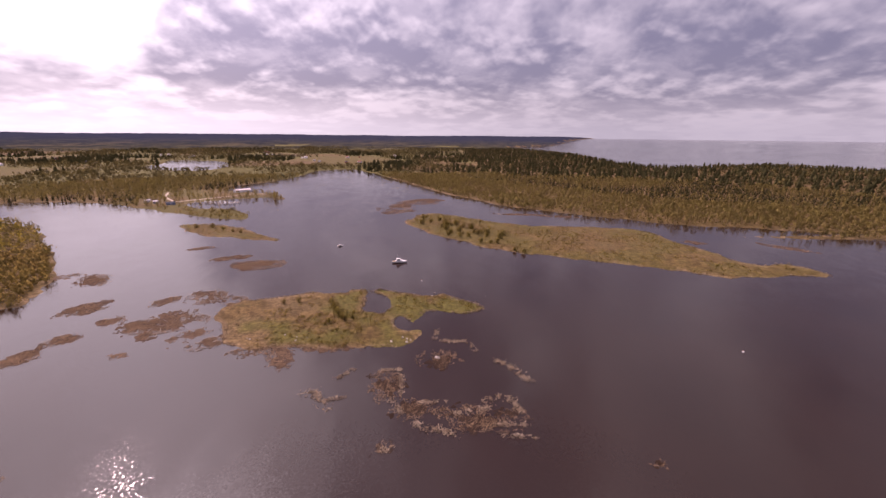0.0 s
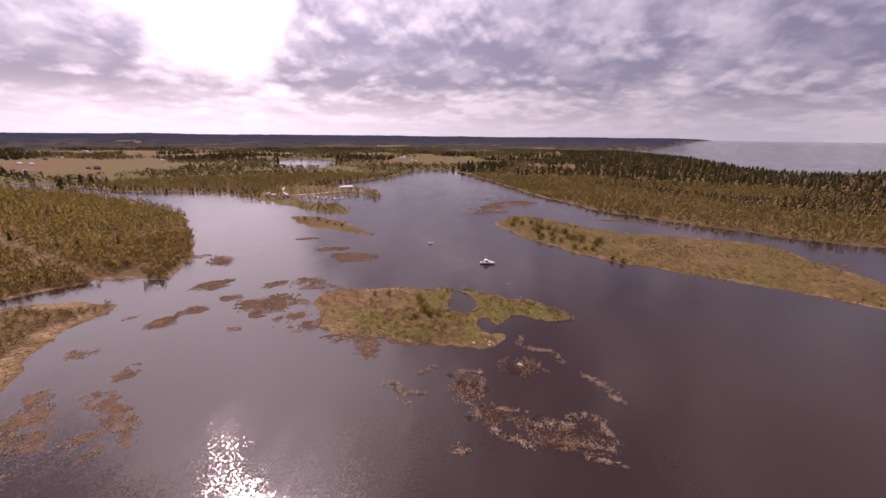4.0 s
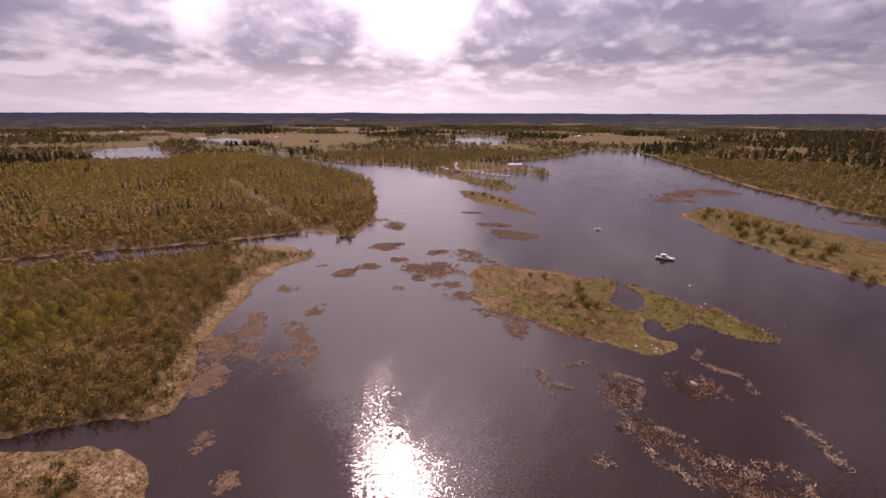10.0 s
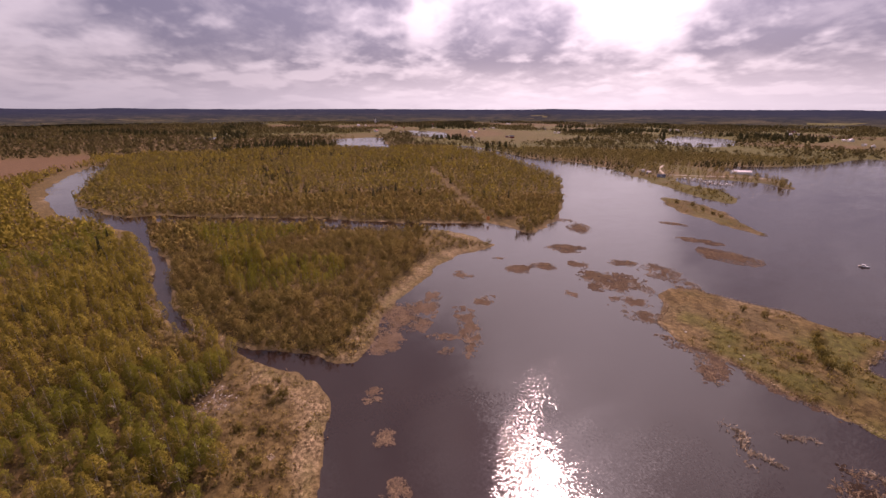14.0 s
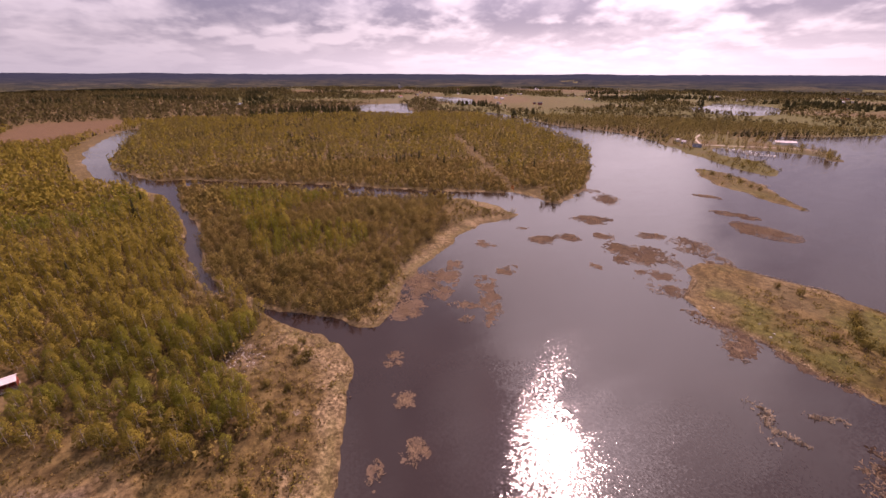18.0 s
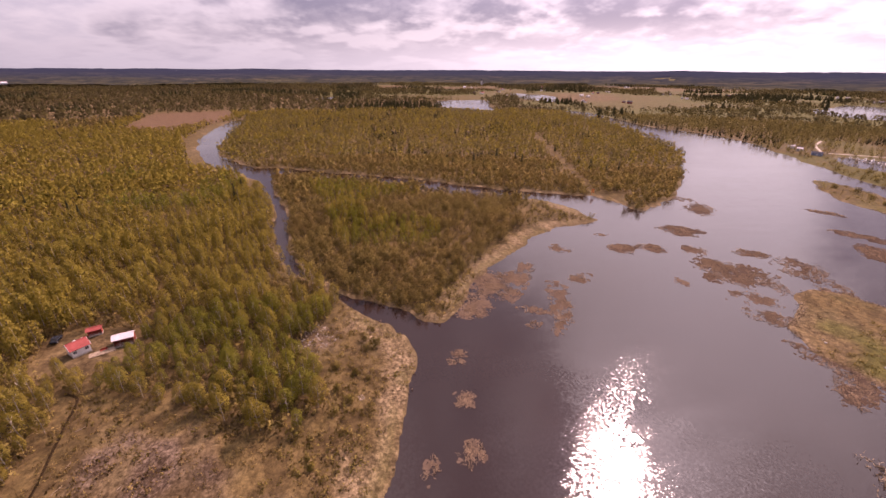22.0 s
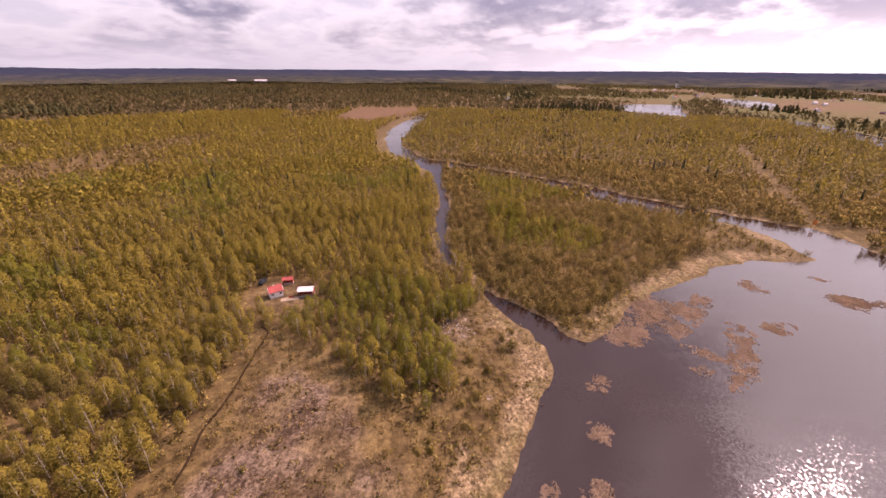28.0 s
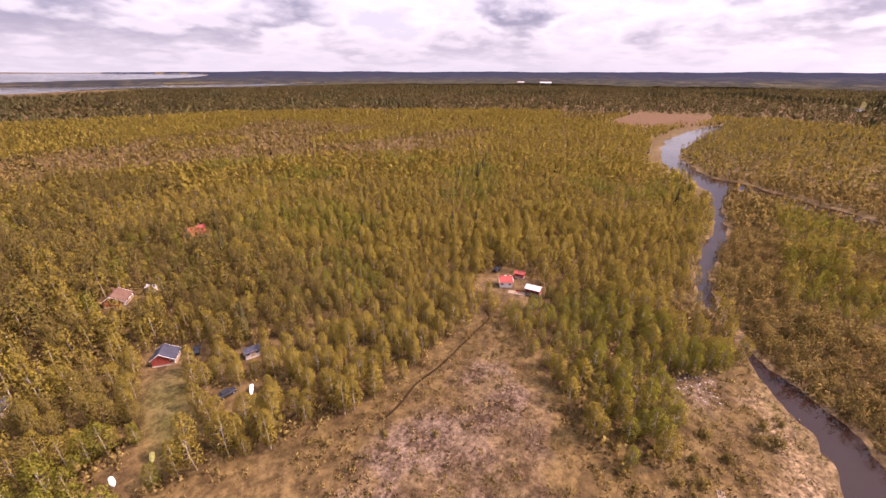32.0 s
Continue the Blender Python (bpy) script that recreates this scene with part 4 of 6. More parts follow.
def plant_single(spots, models, group, sizes, seed, rest_of):
    """The trees nearest to the river bend stand as things of their own, the others of their kind as one wood."""
    rng = np.random.default_rng(seed)
    order = np.argsort(np.hypot(spots[:, 0] + 40, spots[:, 1] + 10))
    for k, (x, y, z) in enumerate(spots[order[:290]]):
        size = rng.uniform(*sizes) * (0.78 + 0.44 * float(lattice(np.array([[x, y]]), 19, 55)[0]))
        m = pose(x, y, z, 0, 0, rng.uniform(0, 360))
        tree = models[k] if k < len(models) else copy_thing(models[k % len(models)], m)
        tree.matrix_basis = m
        tree.scale = (size, size, size * rng.uniform(0.9, 1.1))
        tagged(tree, group=group)
    if len(order) > 290:
        shapes, mats, scales, name, label = KINDS[rest_of]
        stand(name, label, spots[order[290:]], shapes, mats, scales)


rng = np.random.default_rng(21)
plant_single(np.concatenate(groves["birch_tree"]), [tree_thing("birch_tree", birch_shape(rng, 1000, 0.165, 9, 9.0, 2.3, 0.18), BARK_BIRCH, LEAF_BIRCH, "slender young birch with pale trunk and thin yellow-green spring leaves", "tree") for _ in range(6)], "birches of the near wood", (0.6, 1.18), 21, "birch")
plant_single(np.concatenate(groves["fresh_tree"]), [tree_thing("aspen_tree", birch_shape(rng, 1000, 0.17, 9, 8.6, 2.4, 0.16), BARK_BIRCH, LEAF_FRESH, "young aspen in bright green first leaf among the birches", "tree") for _ in range(4)], "aspens of the near wood", (0.6, 1.1), 23, "fresh")
plant_single(np.concatenate(groves["pine_tree"]), [tree_thing("pine_tree", pine_shape(rng, 1100, 0.18), BARK, PINE, "olive-green pine with a wide crown near the cabins", "tree") for _ in range(4)], "pines round the cabins", (0.65, 1.05), 24, "pine")


def plant_bushes():
    rng = np.random.default_rng(22)
    models = [tree_thing("bush", shrub_shape(rng, 420, 0.15, 2.4, 1.5, 4), BARK, LEAF_BUSH, "rounded olive-brown willow bush on open marsh ground", "bush") for _ in range(3)]
    spots = [(-113, 15, 1.5), (-116, 12, 1.2), (-111, 12, 1.0), (-101, 8, 0.8), (-98, 12, 0.6), (-90, 6, 0.9), (-95, 3, 1.0), (-87, 3, 0.8), (-104, 3, 0.9), (-121, 15, 0.7), (-60, -40, 0.6), (-52, -48, 0.7), (-72, -2, 0.7)]
    spots += [(-54, 186, 1.6), (-50, 180, 1.7), (-46, 174, 1.5), (-57, 193, 1.3), (-43, 178, 1.2), (-75, 196, 1.2), (-82, 194, 1.0), (-52, 171, 1.0)]
    spots += [(-228, 366, 1.5), (-212, 364, 1.7), (-198, 356, 1.4), (-186, 350, 1.2), (-178, 346, 1.0)]
    spots += [(x, y, s) for x, y, s in zip(rng.uniform(-22, 60, 34), rng.uniform(0, 1, 34), rng.uniform(1.2, 2.3, 34))]
    n = 0
    for x, y, s in spots:
        if 0 <= y <= 1:
            y = 402 - 1.15 * (x + 22) + (y - 0.5) * 50
        m = pose(x, y, on_ground(x, y) - 0.05, 0, 0, rng.uniform(0, 360))
        if n < 3:
            models[n].matrix_basis, models[n].scale = m, (s, s, s)
        else:
            copy_thing(models[n % 3], m).scale = (s, s, s)
        n += 1


plant_bushes()


def island_scrub():
    p = np.concatenate([scatter(-120, 25, 150, 220, 2.6, 31), scatter(-40, 260, 240, 460, 3.4, 32), scatter(-255, -130, 320, 385, 3.6, 33), scatter(-140, -20, -64, 28, 2.4, 34)])
    d, which = land(p)
    n1, u = lattice(p, 24, 71) * 0.6 + lattice(p, 8, 72) * 0.4, np.random.default_rng(9).uniform(size=len(p))
    isle = (which == "island") | (which == "long") | (which == "small")
    keep = (d > 1.0) & (((n1 > 0.46) & (u < 0.8) & isle) | ((which == "west") & (depth_in(p, closed_curve(CLEARING)) > 0) & (n1 > 0.42) & (u < 0.6)))
    stand("low_scrub", "ankle-high dry grass tussocks and scrub on the marsh islands", grounded(p[keep], d[keep]), TUSSOCK, [BARK, LEAF_BUSH], (0.6, 1.5), "scrub")


def clearing_scrub():
    """Knee-high to man-high brown scrub over the cleared ground, thin on the bare soil."""
    p = scatter(-142, -10, -68, 26, 2.3, 37)
    d, which = land(p)
    n1, u = lattice(p, 13, 73) * 0.6 + lattice(p, 5, 74) * 0.4, np.random.default_rng(10).uniform(size=len(p))
    bare = depth_in(p, closed_curve(BARE))
    keep = (which == "west") & (d > 7) & (depth_in(p, closed_curve(CLEARING)) > 0.3) & (n1 > 0.40 + 0.17 * (bare > 0)) & (u < 0.7)
    stand("heath_scrub", "brown knee-high scrub and saplings over the cleared ground", grounded(p[keep], d[keep]), UNDER, [BARK, LEAF_WILLOW], (0.3, 0.85), "scrub")


rng = np.random.default_rng(14)
TUSSOCK = [fold(shrub_shape(rng, 22, 0.2, 0.7, 0.9, 0), False) for _ in range(4)]
island_scrub()
clearing_scrub()

TUFT = []
for k in range(4):
    at = rng.normal(0, 0.35, (4, 3)) * [1, 1, 0.25] + [0, 0, 0.18]
    cv, cf = leaf_sprays(rng, np.repeat(at, 2, 0) + rng.normal(0, 0.15, (8, 3)), 0.2)
    TUFT.append((cv, cf, np.ones(8, int)))


def dry_grass():
    """Bleached tufts on the beaches and brushwood on the cleared ground."""
    p = np.concatenate([scatter(-215, -40, -70, 155, 1.35, 35), scatter(-120, 20, 150, 220, 1.7, 36)])
    d, which = land(p)
    u, n1 = np.random.default_rng(19).uniform(size=len(p)), lattice(p, 6, 91) * 0.6 + lattice(p, 2.2, 92) * 0.4
    x, y = p[:, 0], p[:, 1]
    beach = ((which == "middle") & (y > -0.78 * x - 66) & (d < 16)) | ((which == "west") & (x > -142) & (y > -14 - 0.3 * (x + 60)) & (d < 19))
    keep = beach & (d > 0.4) & (n1 > 0.45) & (u < 0.8) | (which == "island") & (d > 0.3) & (n1 > 0.5) & (u < 0.45)
    stand("dry_grass", "bleached straw-coloured grass tufts along the beach", grounded(p[keep], d[keep]), TUFT, [BARK, REED], (0.5, 1.5), "grass")
    clear = (which == "west") & (depth_in(p, closed_curve(CLEARING)) > 0.5) & ~beach & (n1 > 0.44) & (u < 0.75)
    stand("brushwood", "brown brushwood and cut twigs over the cleared ground", grounded(p[clear], d[clear]), TUFT, [BARK, LEAF_WILLOW], (0.5, 1.7), "brushwood")


dry_grass()


def shore_wrack():
    """The pale line of drifted straw along the island shores."""
    p = np.concatenate([scatter(-122, 26, 146, 224, 0.8, 38), scatter(-44, 258, 236, 460, 1.25, 39), scatter(-255, -130, 320, 385, 1.3, 40)])
    d, which = land(p)
    u = lattice(p, 9, 93)
    keep = (d > -0.5) & (d < 0.4 + 1.3 * u) & (u > 0.3) & ((which == "island") | (which == "long") | (which == "small"))
    at = np.column_stack([p[keep], np.maximum(ground_height(p[keep], d[keep]), 0.0)])
    stand("shore_wrack", "pale drifted straw and reed litter along the island shores", at, TUFT, [BARK, WRACK], (0.6, 1.3), "grass")


shore_wrack()

# ---- reed beds standing in the shallows: x, y, half width, half depth ----
BEDS_ISLAND = [(-123, 259, 15, 10), (-149, 274, 13, 5), (-207, 225, 9, 12), (-178, 186, 10, 7), (-126, 173, 17, 11), (-128, 204, 9, 11), (-185, 298, 9, 4), (-154, 173, 5, 5), (-162, 154, 7, 4), (-164, 139, 6, 5), (-128, 159, 3.5, 5), (-64, 142, 4.5, 9), (-138, 168, 7, 6), (-145, 196, 7, 5), (-72, 149, 14, 4), (-45, 151, 12, 3.5), (-98, 153, 8, 5), (-108, 196, 6, 10)]
BEDS_ROCK = [(-20, 124, 6.5, 9), (-1, 142, 9, 7), (-16, 95, 3, 2), (59, 90, 2, 2), (7, 108, 9, 6), (19, 108, 8, 6), (-10, 112, 7, 5)]
BEDS_FAR = [(-56, 480, 20, 30), (-29, 529, 26, 20), (88, 448, 26, 5), (128, 437, 18, 5), (276, 313, 18, 6), (210, 328, 10, 5)]
BEDS_BAY = [(-170, 110, 5, 4), (-141, 103, 4.5, 4), (-182, 140, 3, 2), (-165, 141, 4.5, 4), (-161, 154, 4.5, 4), (-128, 142, 2.5, 3), (-155, 173, 4, 4), (-110, 160, 8, 5), (-231, 231, 10, 5)]
BEDS_SPIT = [(-137, 64, 9, 6), (-148, 77, 6, 5), (-126, 51, 5, 4), (-102, 39, 2.5, 3.5), (-85, 36, 2.5, 3.5), (-69, 33, 3, 3.5), (-67, 23, 1.5, 3), (-113, 69, 2.5, 2), (-146, 68, 10, 8), (-131, 54, 6, 9), (-155, 84, 4, 4.5), (-140, 101, 3.5, 3), (-124, 85, 4, 14), (-121, 75, 8, 2), (-110, 77, 2, 5)]


def reed_bed(x, y, rx, ry, thick, seed, label):
    rng = np.random.default_rng(seed)
    n = int(min(4200, rx * ry * 6.0 * thick))
    a, r = rng.uniform(0, 2 * np.pi, n), np.sqrt(rng.uniform(0, 1.25, n))
    u, v = np.cos(a) * r * rx, np.sin(a) * r * ry
    turn = math.atan2(y - HUB[1], x - HUB[0]) - math.pi / 2 + rng.uniform(-0.3, 0.3)
    p = np.stack([x + u * math.cos(turn) - v * math.sin(turn), y + u * math.sin(turn) + v * math.cos(turn)], -1)
    patchy = lattice(p, max(1.6, min(rx, ry) * 0.7), seed) * 0.65 + lattice(p, 0.9, seed + 1) * 0.35
    p = p[patchy > 0.40 + 0.22 * np.maximum(0, r - 0.55)]
    if len(p) < 6:
        return
    verts = []
    for k in range(3):
        a = rng.uniform(0, 2 * np.pi, len(p))
        wide, tall = rng.uniform(0.03, 0.12, len(p)), rng.uniform(0.05, 0.30, len(p))
        lean = rng.normal(0, 0.45, (len(p), 2))
        foot = p + rng.normal(0, 0.18, p.shape)
        s = np.stack([np.cos(a) * wide, np.sin(a) * wide], -1)
        verts.append(np.stack([np.column_stack([foot - s, np.full(len(p), -0.05)]), np.column_stack([foot + s, np.full(len(p), -0.05)]), np.column_stack([foot + s * 0.8 + lean, tall]), np.column_stack([foot - s * 0.8 + lean, tall])], 1).reshape(-1, 3))
    v = np.concatenate(verts)
    q = strewn(len(v) // 4)
    # the sodden litter that the stems stand in
    cell = max(0.55, min(rx, ry) / 13)
    g = scatter(-1.25 * rx, 1.25 * rx, -1.25 * ry, 1.25 * ry, cell, seed)
    far = np.hypot(g[:, 0] / rx, g[:, 1] / ry)
    g = np.stack([x + g[:, 0] * math.cos(turn) - g[:, 1] * math.sin(turn), y + g[:, 0] * math.sin(turn) + g[:, 1] * math.cos(turn)], -1)
    patchy = lattice(g, max(1.8, min(rx, ry) * 0.8), seed) * 0.7 + lattice(g, 1.6, seed + 1) * 0.3
    g = g[patchy + rng.normal(0, 0.06, len(g)) > (0.50 if thick == 1.3 else 0.38) + 0.42 * np.maximum(0, far - 0.40)]
    a = rng.uniform(0, 2 * np.pi, len(g))[:, None] + np.arange(6) * np.pi / 3
    s = cell * rng.uniform(0.55, 1.0, (len(g), 6))
    flat = np.stack([g[:, 0:1] + np.cos(a) * s, g[:, 1:2] + np.sin(a) * s, rng.uniform(0.006, 0.030, (len(g), 1)) + 0 * a], -1).reshape(-1, 3)
    i = np.arange(len(g))[:, None] * 6 + len(v)
    q = np.concatenate([q, (i + [0, 1, 2, 3]), (i + [0, 3, 4, 5])])
    which = np.concatenate([np.zeros(len(v) // 4, int), np.ones(2 * len(g), int)])
    tagged(new("reed_bed", mesh_of("reed_bed", np.concatenate([v, flat]), q, [REED, PEAT if thick == 1.3 else STRAW_MAT if "straw" in label or "bay" in label else LITTER], which)), label, "reeds", "reed beds", "stuff")


# thick rims of tan reed round the drowned ground: the line that each one follows, and its half width
RIMS = [([(-8.3, 105.2), (-4.3, 102.8), (-0.1, 102.2), (4.5, 99.4)], 1.5), ([(13.8, 115.8), (19.1, 118.8), (23.4, 117), (25.5, 110.3)], 1.5), ([(20.6, 141.7), (25.4, 138.4), (28.7, 132.5), (31.6, 127.7)], 1.5),
        ([(-2.3, 167), (-3.5, 159), (2.8, 156.2), (10.4, 157), (13.4, 148)], 1.2), ([(-47.3, 118.4), (-43.7, 120.8), (-40.5, 114.5), (-36.2, 111.1)], 1.6), ([(-40, 115), (-32.3, 117.9)], 0.9), ([(-38, 128.1), (-33.1, 134.4)], 1.2),
        ([(-23.2, 133.6), (-15.8, 134.5), (-14, 122.3), (-15.8, 111.5)], 1.0), ([(-19.7, 118.5), (-11.9, 109.2)], 0.9), ([(-7.9, 115.3), (1.4, 115.5)], 0.8), ([(3.2, 109.1), (9, 111.5), (15.7, 112.4)], 1.4), ([(16.7, 104.9), (26.6, 104.8)], 1.0), ([(17.8, 100.4), (27.9, 99.3)], 0.8), ([(-19.4, 92.2), (-14.2, 94.5)], 1.0)]


def reed_rim(points, half, seed):
    """A ragged rim of bleached stems, thickest along its line."""
    rng = np.random.default_rng(seed)
    p = np.array(points, float)
    step = np.linalg.norm(np.diff(p, axis=0), axis=1)
    along = np.concatenate([[0], np.cumsum(step)])
    n = int(along[-1] * half * 26)
    u = rng.uniform(0, along[-1], n)
    foot = np.column_stack([np.interp(u, along, p[:, 0]), np.interp(u, along, p[:, 1])]) + rng.normal(0, half * 0.55, (n, 2))
    foot = foot[lattice(foot, 1.6, seed) * 0.6 + lattice(foot, 0.7, seed + 1) * 0.4 > 0.42]
    a = rng.uniform(0, 2 * np.pi, len(foot))
    wide, tall = rng.uniform(0.05, 0.16, len(foot)), rng.uniform(0.12, 0.55, len(foot))
    side = np.stack([np.cos(a) * wide, np.sin(a) * wide], -1)
    lean = rng.normal(0, 0.32, (len(foot), 2))
    v = np.stack([np.column_stack([foot - side, np.full(len(foot), -0.05)]), np.column_stack([foot + side, np.full(len(foot), -0.05)]), np.column_stack([foot + side * 0.7 + lean, tall]), np.column_stack([foot - side * 0.7 + lean, tall])], 1).reshape(-1, 3)
    tagged(new("reed_rim", mesh_of("reed_rim", v, strewn(len(foot)), [WRACK])), "bleached tan reed rim standing in dark shallow water", "reeds", "reed rims", "stuff")


for k, (points, half) in enumerate(RIMS):
    reed_rim(points, half, 300 + k)

seed = 100
for beds, thick, label in ((BEDS_ISLAND, 2.4, "flattened brown reed bed in the shallows beside the island"), (BEDS_ROCK, 1.3, "broken tan reed patch in dark shallow water"), (BEDS_FAR, 0.9, "thin brown reed bank in the open river"), (BEDS_BAY, 1.4, "small brown reed patch in the calm bay"), (BEDS_SPIT, 2.4, "straw-coloured reed bed off the sandy spit")):
    for x, y, rx, ry in beds:
        seed += 1
        reed_bed(x, y, rx, ry, thick, seed, label)

# ---- things made by people ----
RED_ROOF = plain("red_sheet_roof", (0.36, 0.075, 0.062), 0.75, 0.0, 1.5, 0.25)
PALE_ROOF = plain("pale_sheet_roof", (0.60, 0.52, 0.52), 0.7, 0.0, 1.5, 0.15)
BROWN_ROOF = plain("brown_felt_roof", (0.14, 0.08, 0.055), 0.9, 0, 2.0, 0.3)
SLATE_ROOF = plain("slate_grey_roof", (0.045, 0.048, 0.065), 0.85, 0, 2.0, 0.3)
WHITE = plain("white_paint", (0.76, 0.74, 0.72), 0.5, 0, 2.0, 0.15)
RED_WALL = plain("red_boards", (0.34, 0.07, 0.045), 0.8, 0, 3.0, 0.35)
GREY_WALL = plain("grey_boards", (0.34, 0.31, 0.29), 0.85, 0, 3.0, 0.35)
TIMBER = plain("weathered_timber", (0.30, 0.22, 0.15), 0.85, 0, 3.0, 0.4)
ORANGE = plain("orange_paint", (0.75, 0.20, 0.03), 0.6, 0, 2.0, 0.2)
DARK = plain("dark_car_paint", (0.03, 0.035, 0.045), 0.25, 0.2, 1.0, 0.15)
RUBBER = plain("rubber", (0.02, 0.02, 0.02), 0.9, 0, 4.0, 0.2)
BLUE = plain("blue_tarpaulin", (0.07, 0.12, 0.26), 0.6, 0, 2.0, 0.3)
STONE = plain("pale_stone", (0.46, 0.41, 0.36), 0.9, 0, 0.8, 0.35)
GRAVEL = plain("gravel_road", (0.42, 0.35, 0.28), 0.95, 0, 0.4, 0.25)
MUD = plain("dark_ditch_mud", (0.030, 0.019, 0.010), 1.0, 0, 0.6, 0.4, 0.0)
STEEL = plain("galvanised_steel", (0.55, 0.55, 0.56), 0.4, 0.8, 2.0, 0.2)


def glass_look(t):
    return node(t, "ShaderNodeBsdfPrincipled", {"Base Color": (0.03, 0.035, 0.04, 1), "Roughness": 0.06, "IOR": 1.5}).outputs[0]


GLASS = material("window_glass", glass_look)


def box(bm, x0, x1, y0, y1, z0, z1, taper=1.0):
    """A block; taper narrows its top."""
    cx, cy = (x0 + x1) / 2, (y0 + y1) / 2
    v = [bm.verts.new((x, y, z0)) for x, y in ((x0, y0), (x1, y0), (x1, y1), (x0, y1))]
    w = [bm.verts.new((cx + (x - cx) * taper, cy + (y - cy) * taper, z1)) for x, y in ((x0, y0), (x1, y0), (x1, y1), (x0, y1))]
    bm.faces.new(v[::-1])
    bm.faces.new(w)
    for i in range(4):
        bm.faces.new((v[i], v[(i + 1) % 4], w[(i + 1) % 4], w[i]))
    return bm


def prism(bm, outline, y0, y1):
    """An outline in x and z pushed from y0 to y1."""
    a, b = [bm.verts.new((x, y0, z)) for x, z in outline], [bm.verts.new((x, y1, z)) for x, z in outline]
    bm.faces.new(a)
    bm.faces.new(b[::-1])
    for i in range(len(a)):
        j = (i + 1) % len(a)
        bm.faces.new((a[j], a[i], b[i], b[j]))
    return bm


def bar(bm, a, b, r=0.05, sides=6):
    """A round bar from a to b."""
    a, b = Vector(a), Vector(b)
    q = (b - a).to_track_quat("Z", "Y").to_matrix()
    ring = [q @ Vector((math.cos(2 * math.pi * i / sides) * r, math.sin(2 * math.pi * i / sides) * r, 0)) for i in range(sides)]
    v, w = [bm.verts.new(a + p) for p in ring], [bm.verts.new(b + p) for p in ring]
    for i in range(sides):
        j = (i + 1) % sides
        bm.faces.new((v[i], v[j], w[j], w[i]))
    bm.faces.new(v[::-1])
    bm.faces.new(w)
    return bm


def part(name, bm, mat, parent=None, label="", bevel=0.0):
    if bevel:
        bmesh.ops.bevel(bm, geom=bm.edges[:], offset=bevel, segments=1, affect="EDGES")
    bmesh.ops.recalc_face_normals(bm, faces=bm.faces)
    me = bpy.data.meshes.new(name)
    bm.to_mesh(me)
    bm.free()
    me.materials.append(mat)
    ob = new(name, me)
    ob.parent = parent
    return tagged(ob, label)


def thing(name, label, category, at, group=""):
    e = tagged(new(name), label, category, group)
    e.empty_display_size = 0.2
    e.matrix_basis = at
    return e


def shaped(*boxes):
    bm = bmesh.new()
    for b in boxes:
        box(bm, *b)
    return bm


def window_on(parent, x, z, w, h, y, face, frame_mat):
    """A window on a wall whose outside lies at y, facing -y (face -1) or +y (face 1)."""
    bm = bmesh.new()
    t = 0.08
    y0, y1 = sorted((y, y + face * 0.05))
    for b in ((x - w / 2, x + w / 2, y0, y1, z, z + t), (x - w / 2, x + w / 2, y0, y1, z + h - t, z + h), (x - w / 2, x - w / 2 + t, y0, y1, z + t, z + h - t), (x + w / 2 - t, x + w / 2, y0, y1, z + t, z + h - t), (x - t / 3, x + t / 3, y0, y1, z + t, z + h - t)):
        box(bm, *b)
    win = part("window", bm, frame_mat, parent, "white-framed window")
    y0, y1 = sorted((y, y + face * 0.02))
    part("pane", shaped((x - w / 2 + t, x + w / 2 - t, y0, y1, z + t, z + h - t)), GLASS, win)


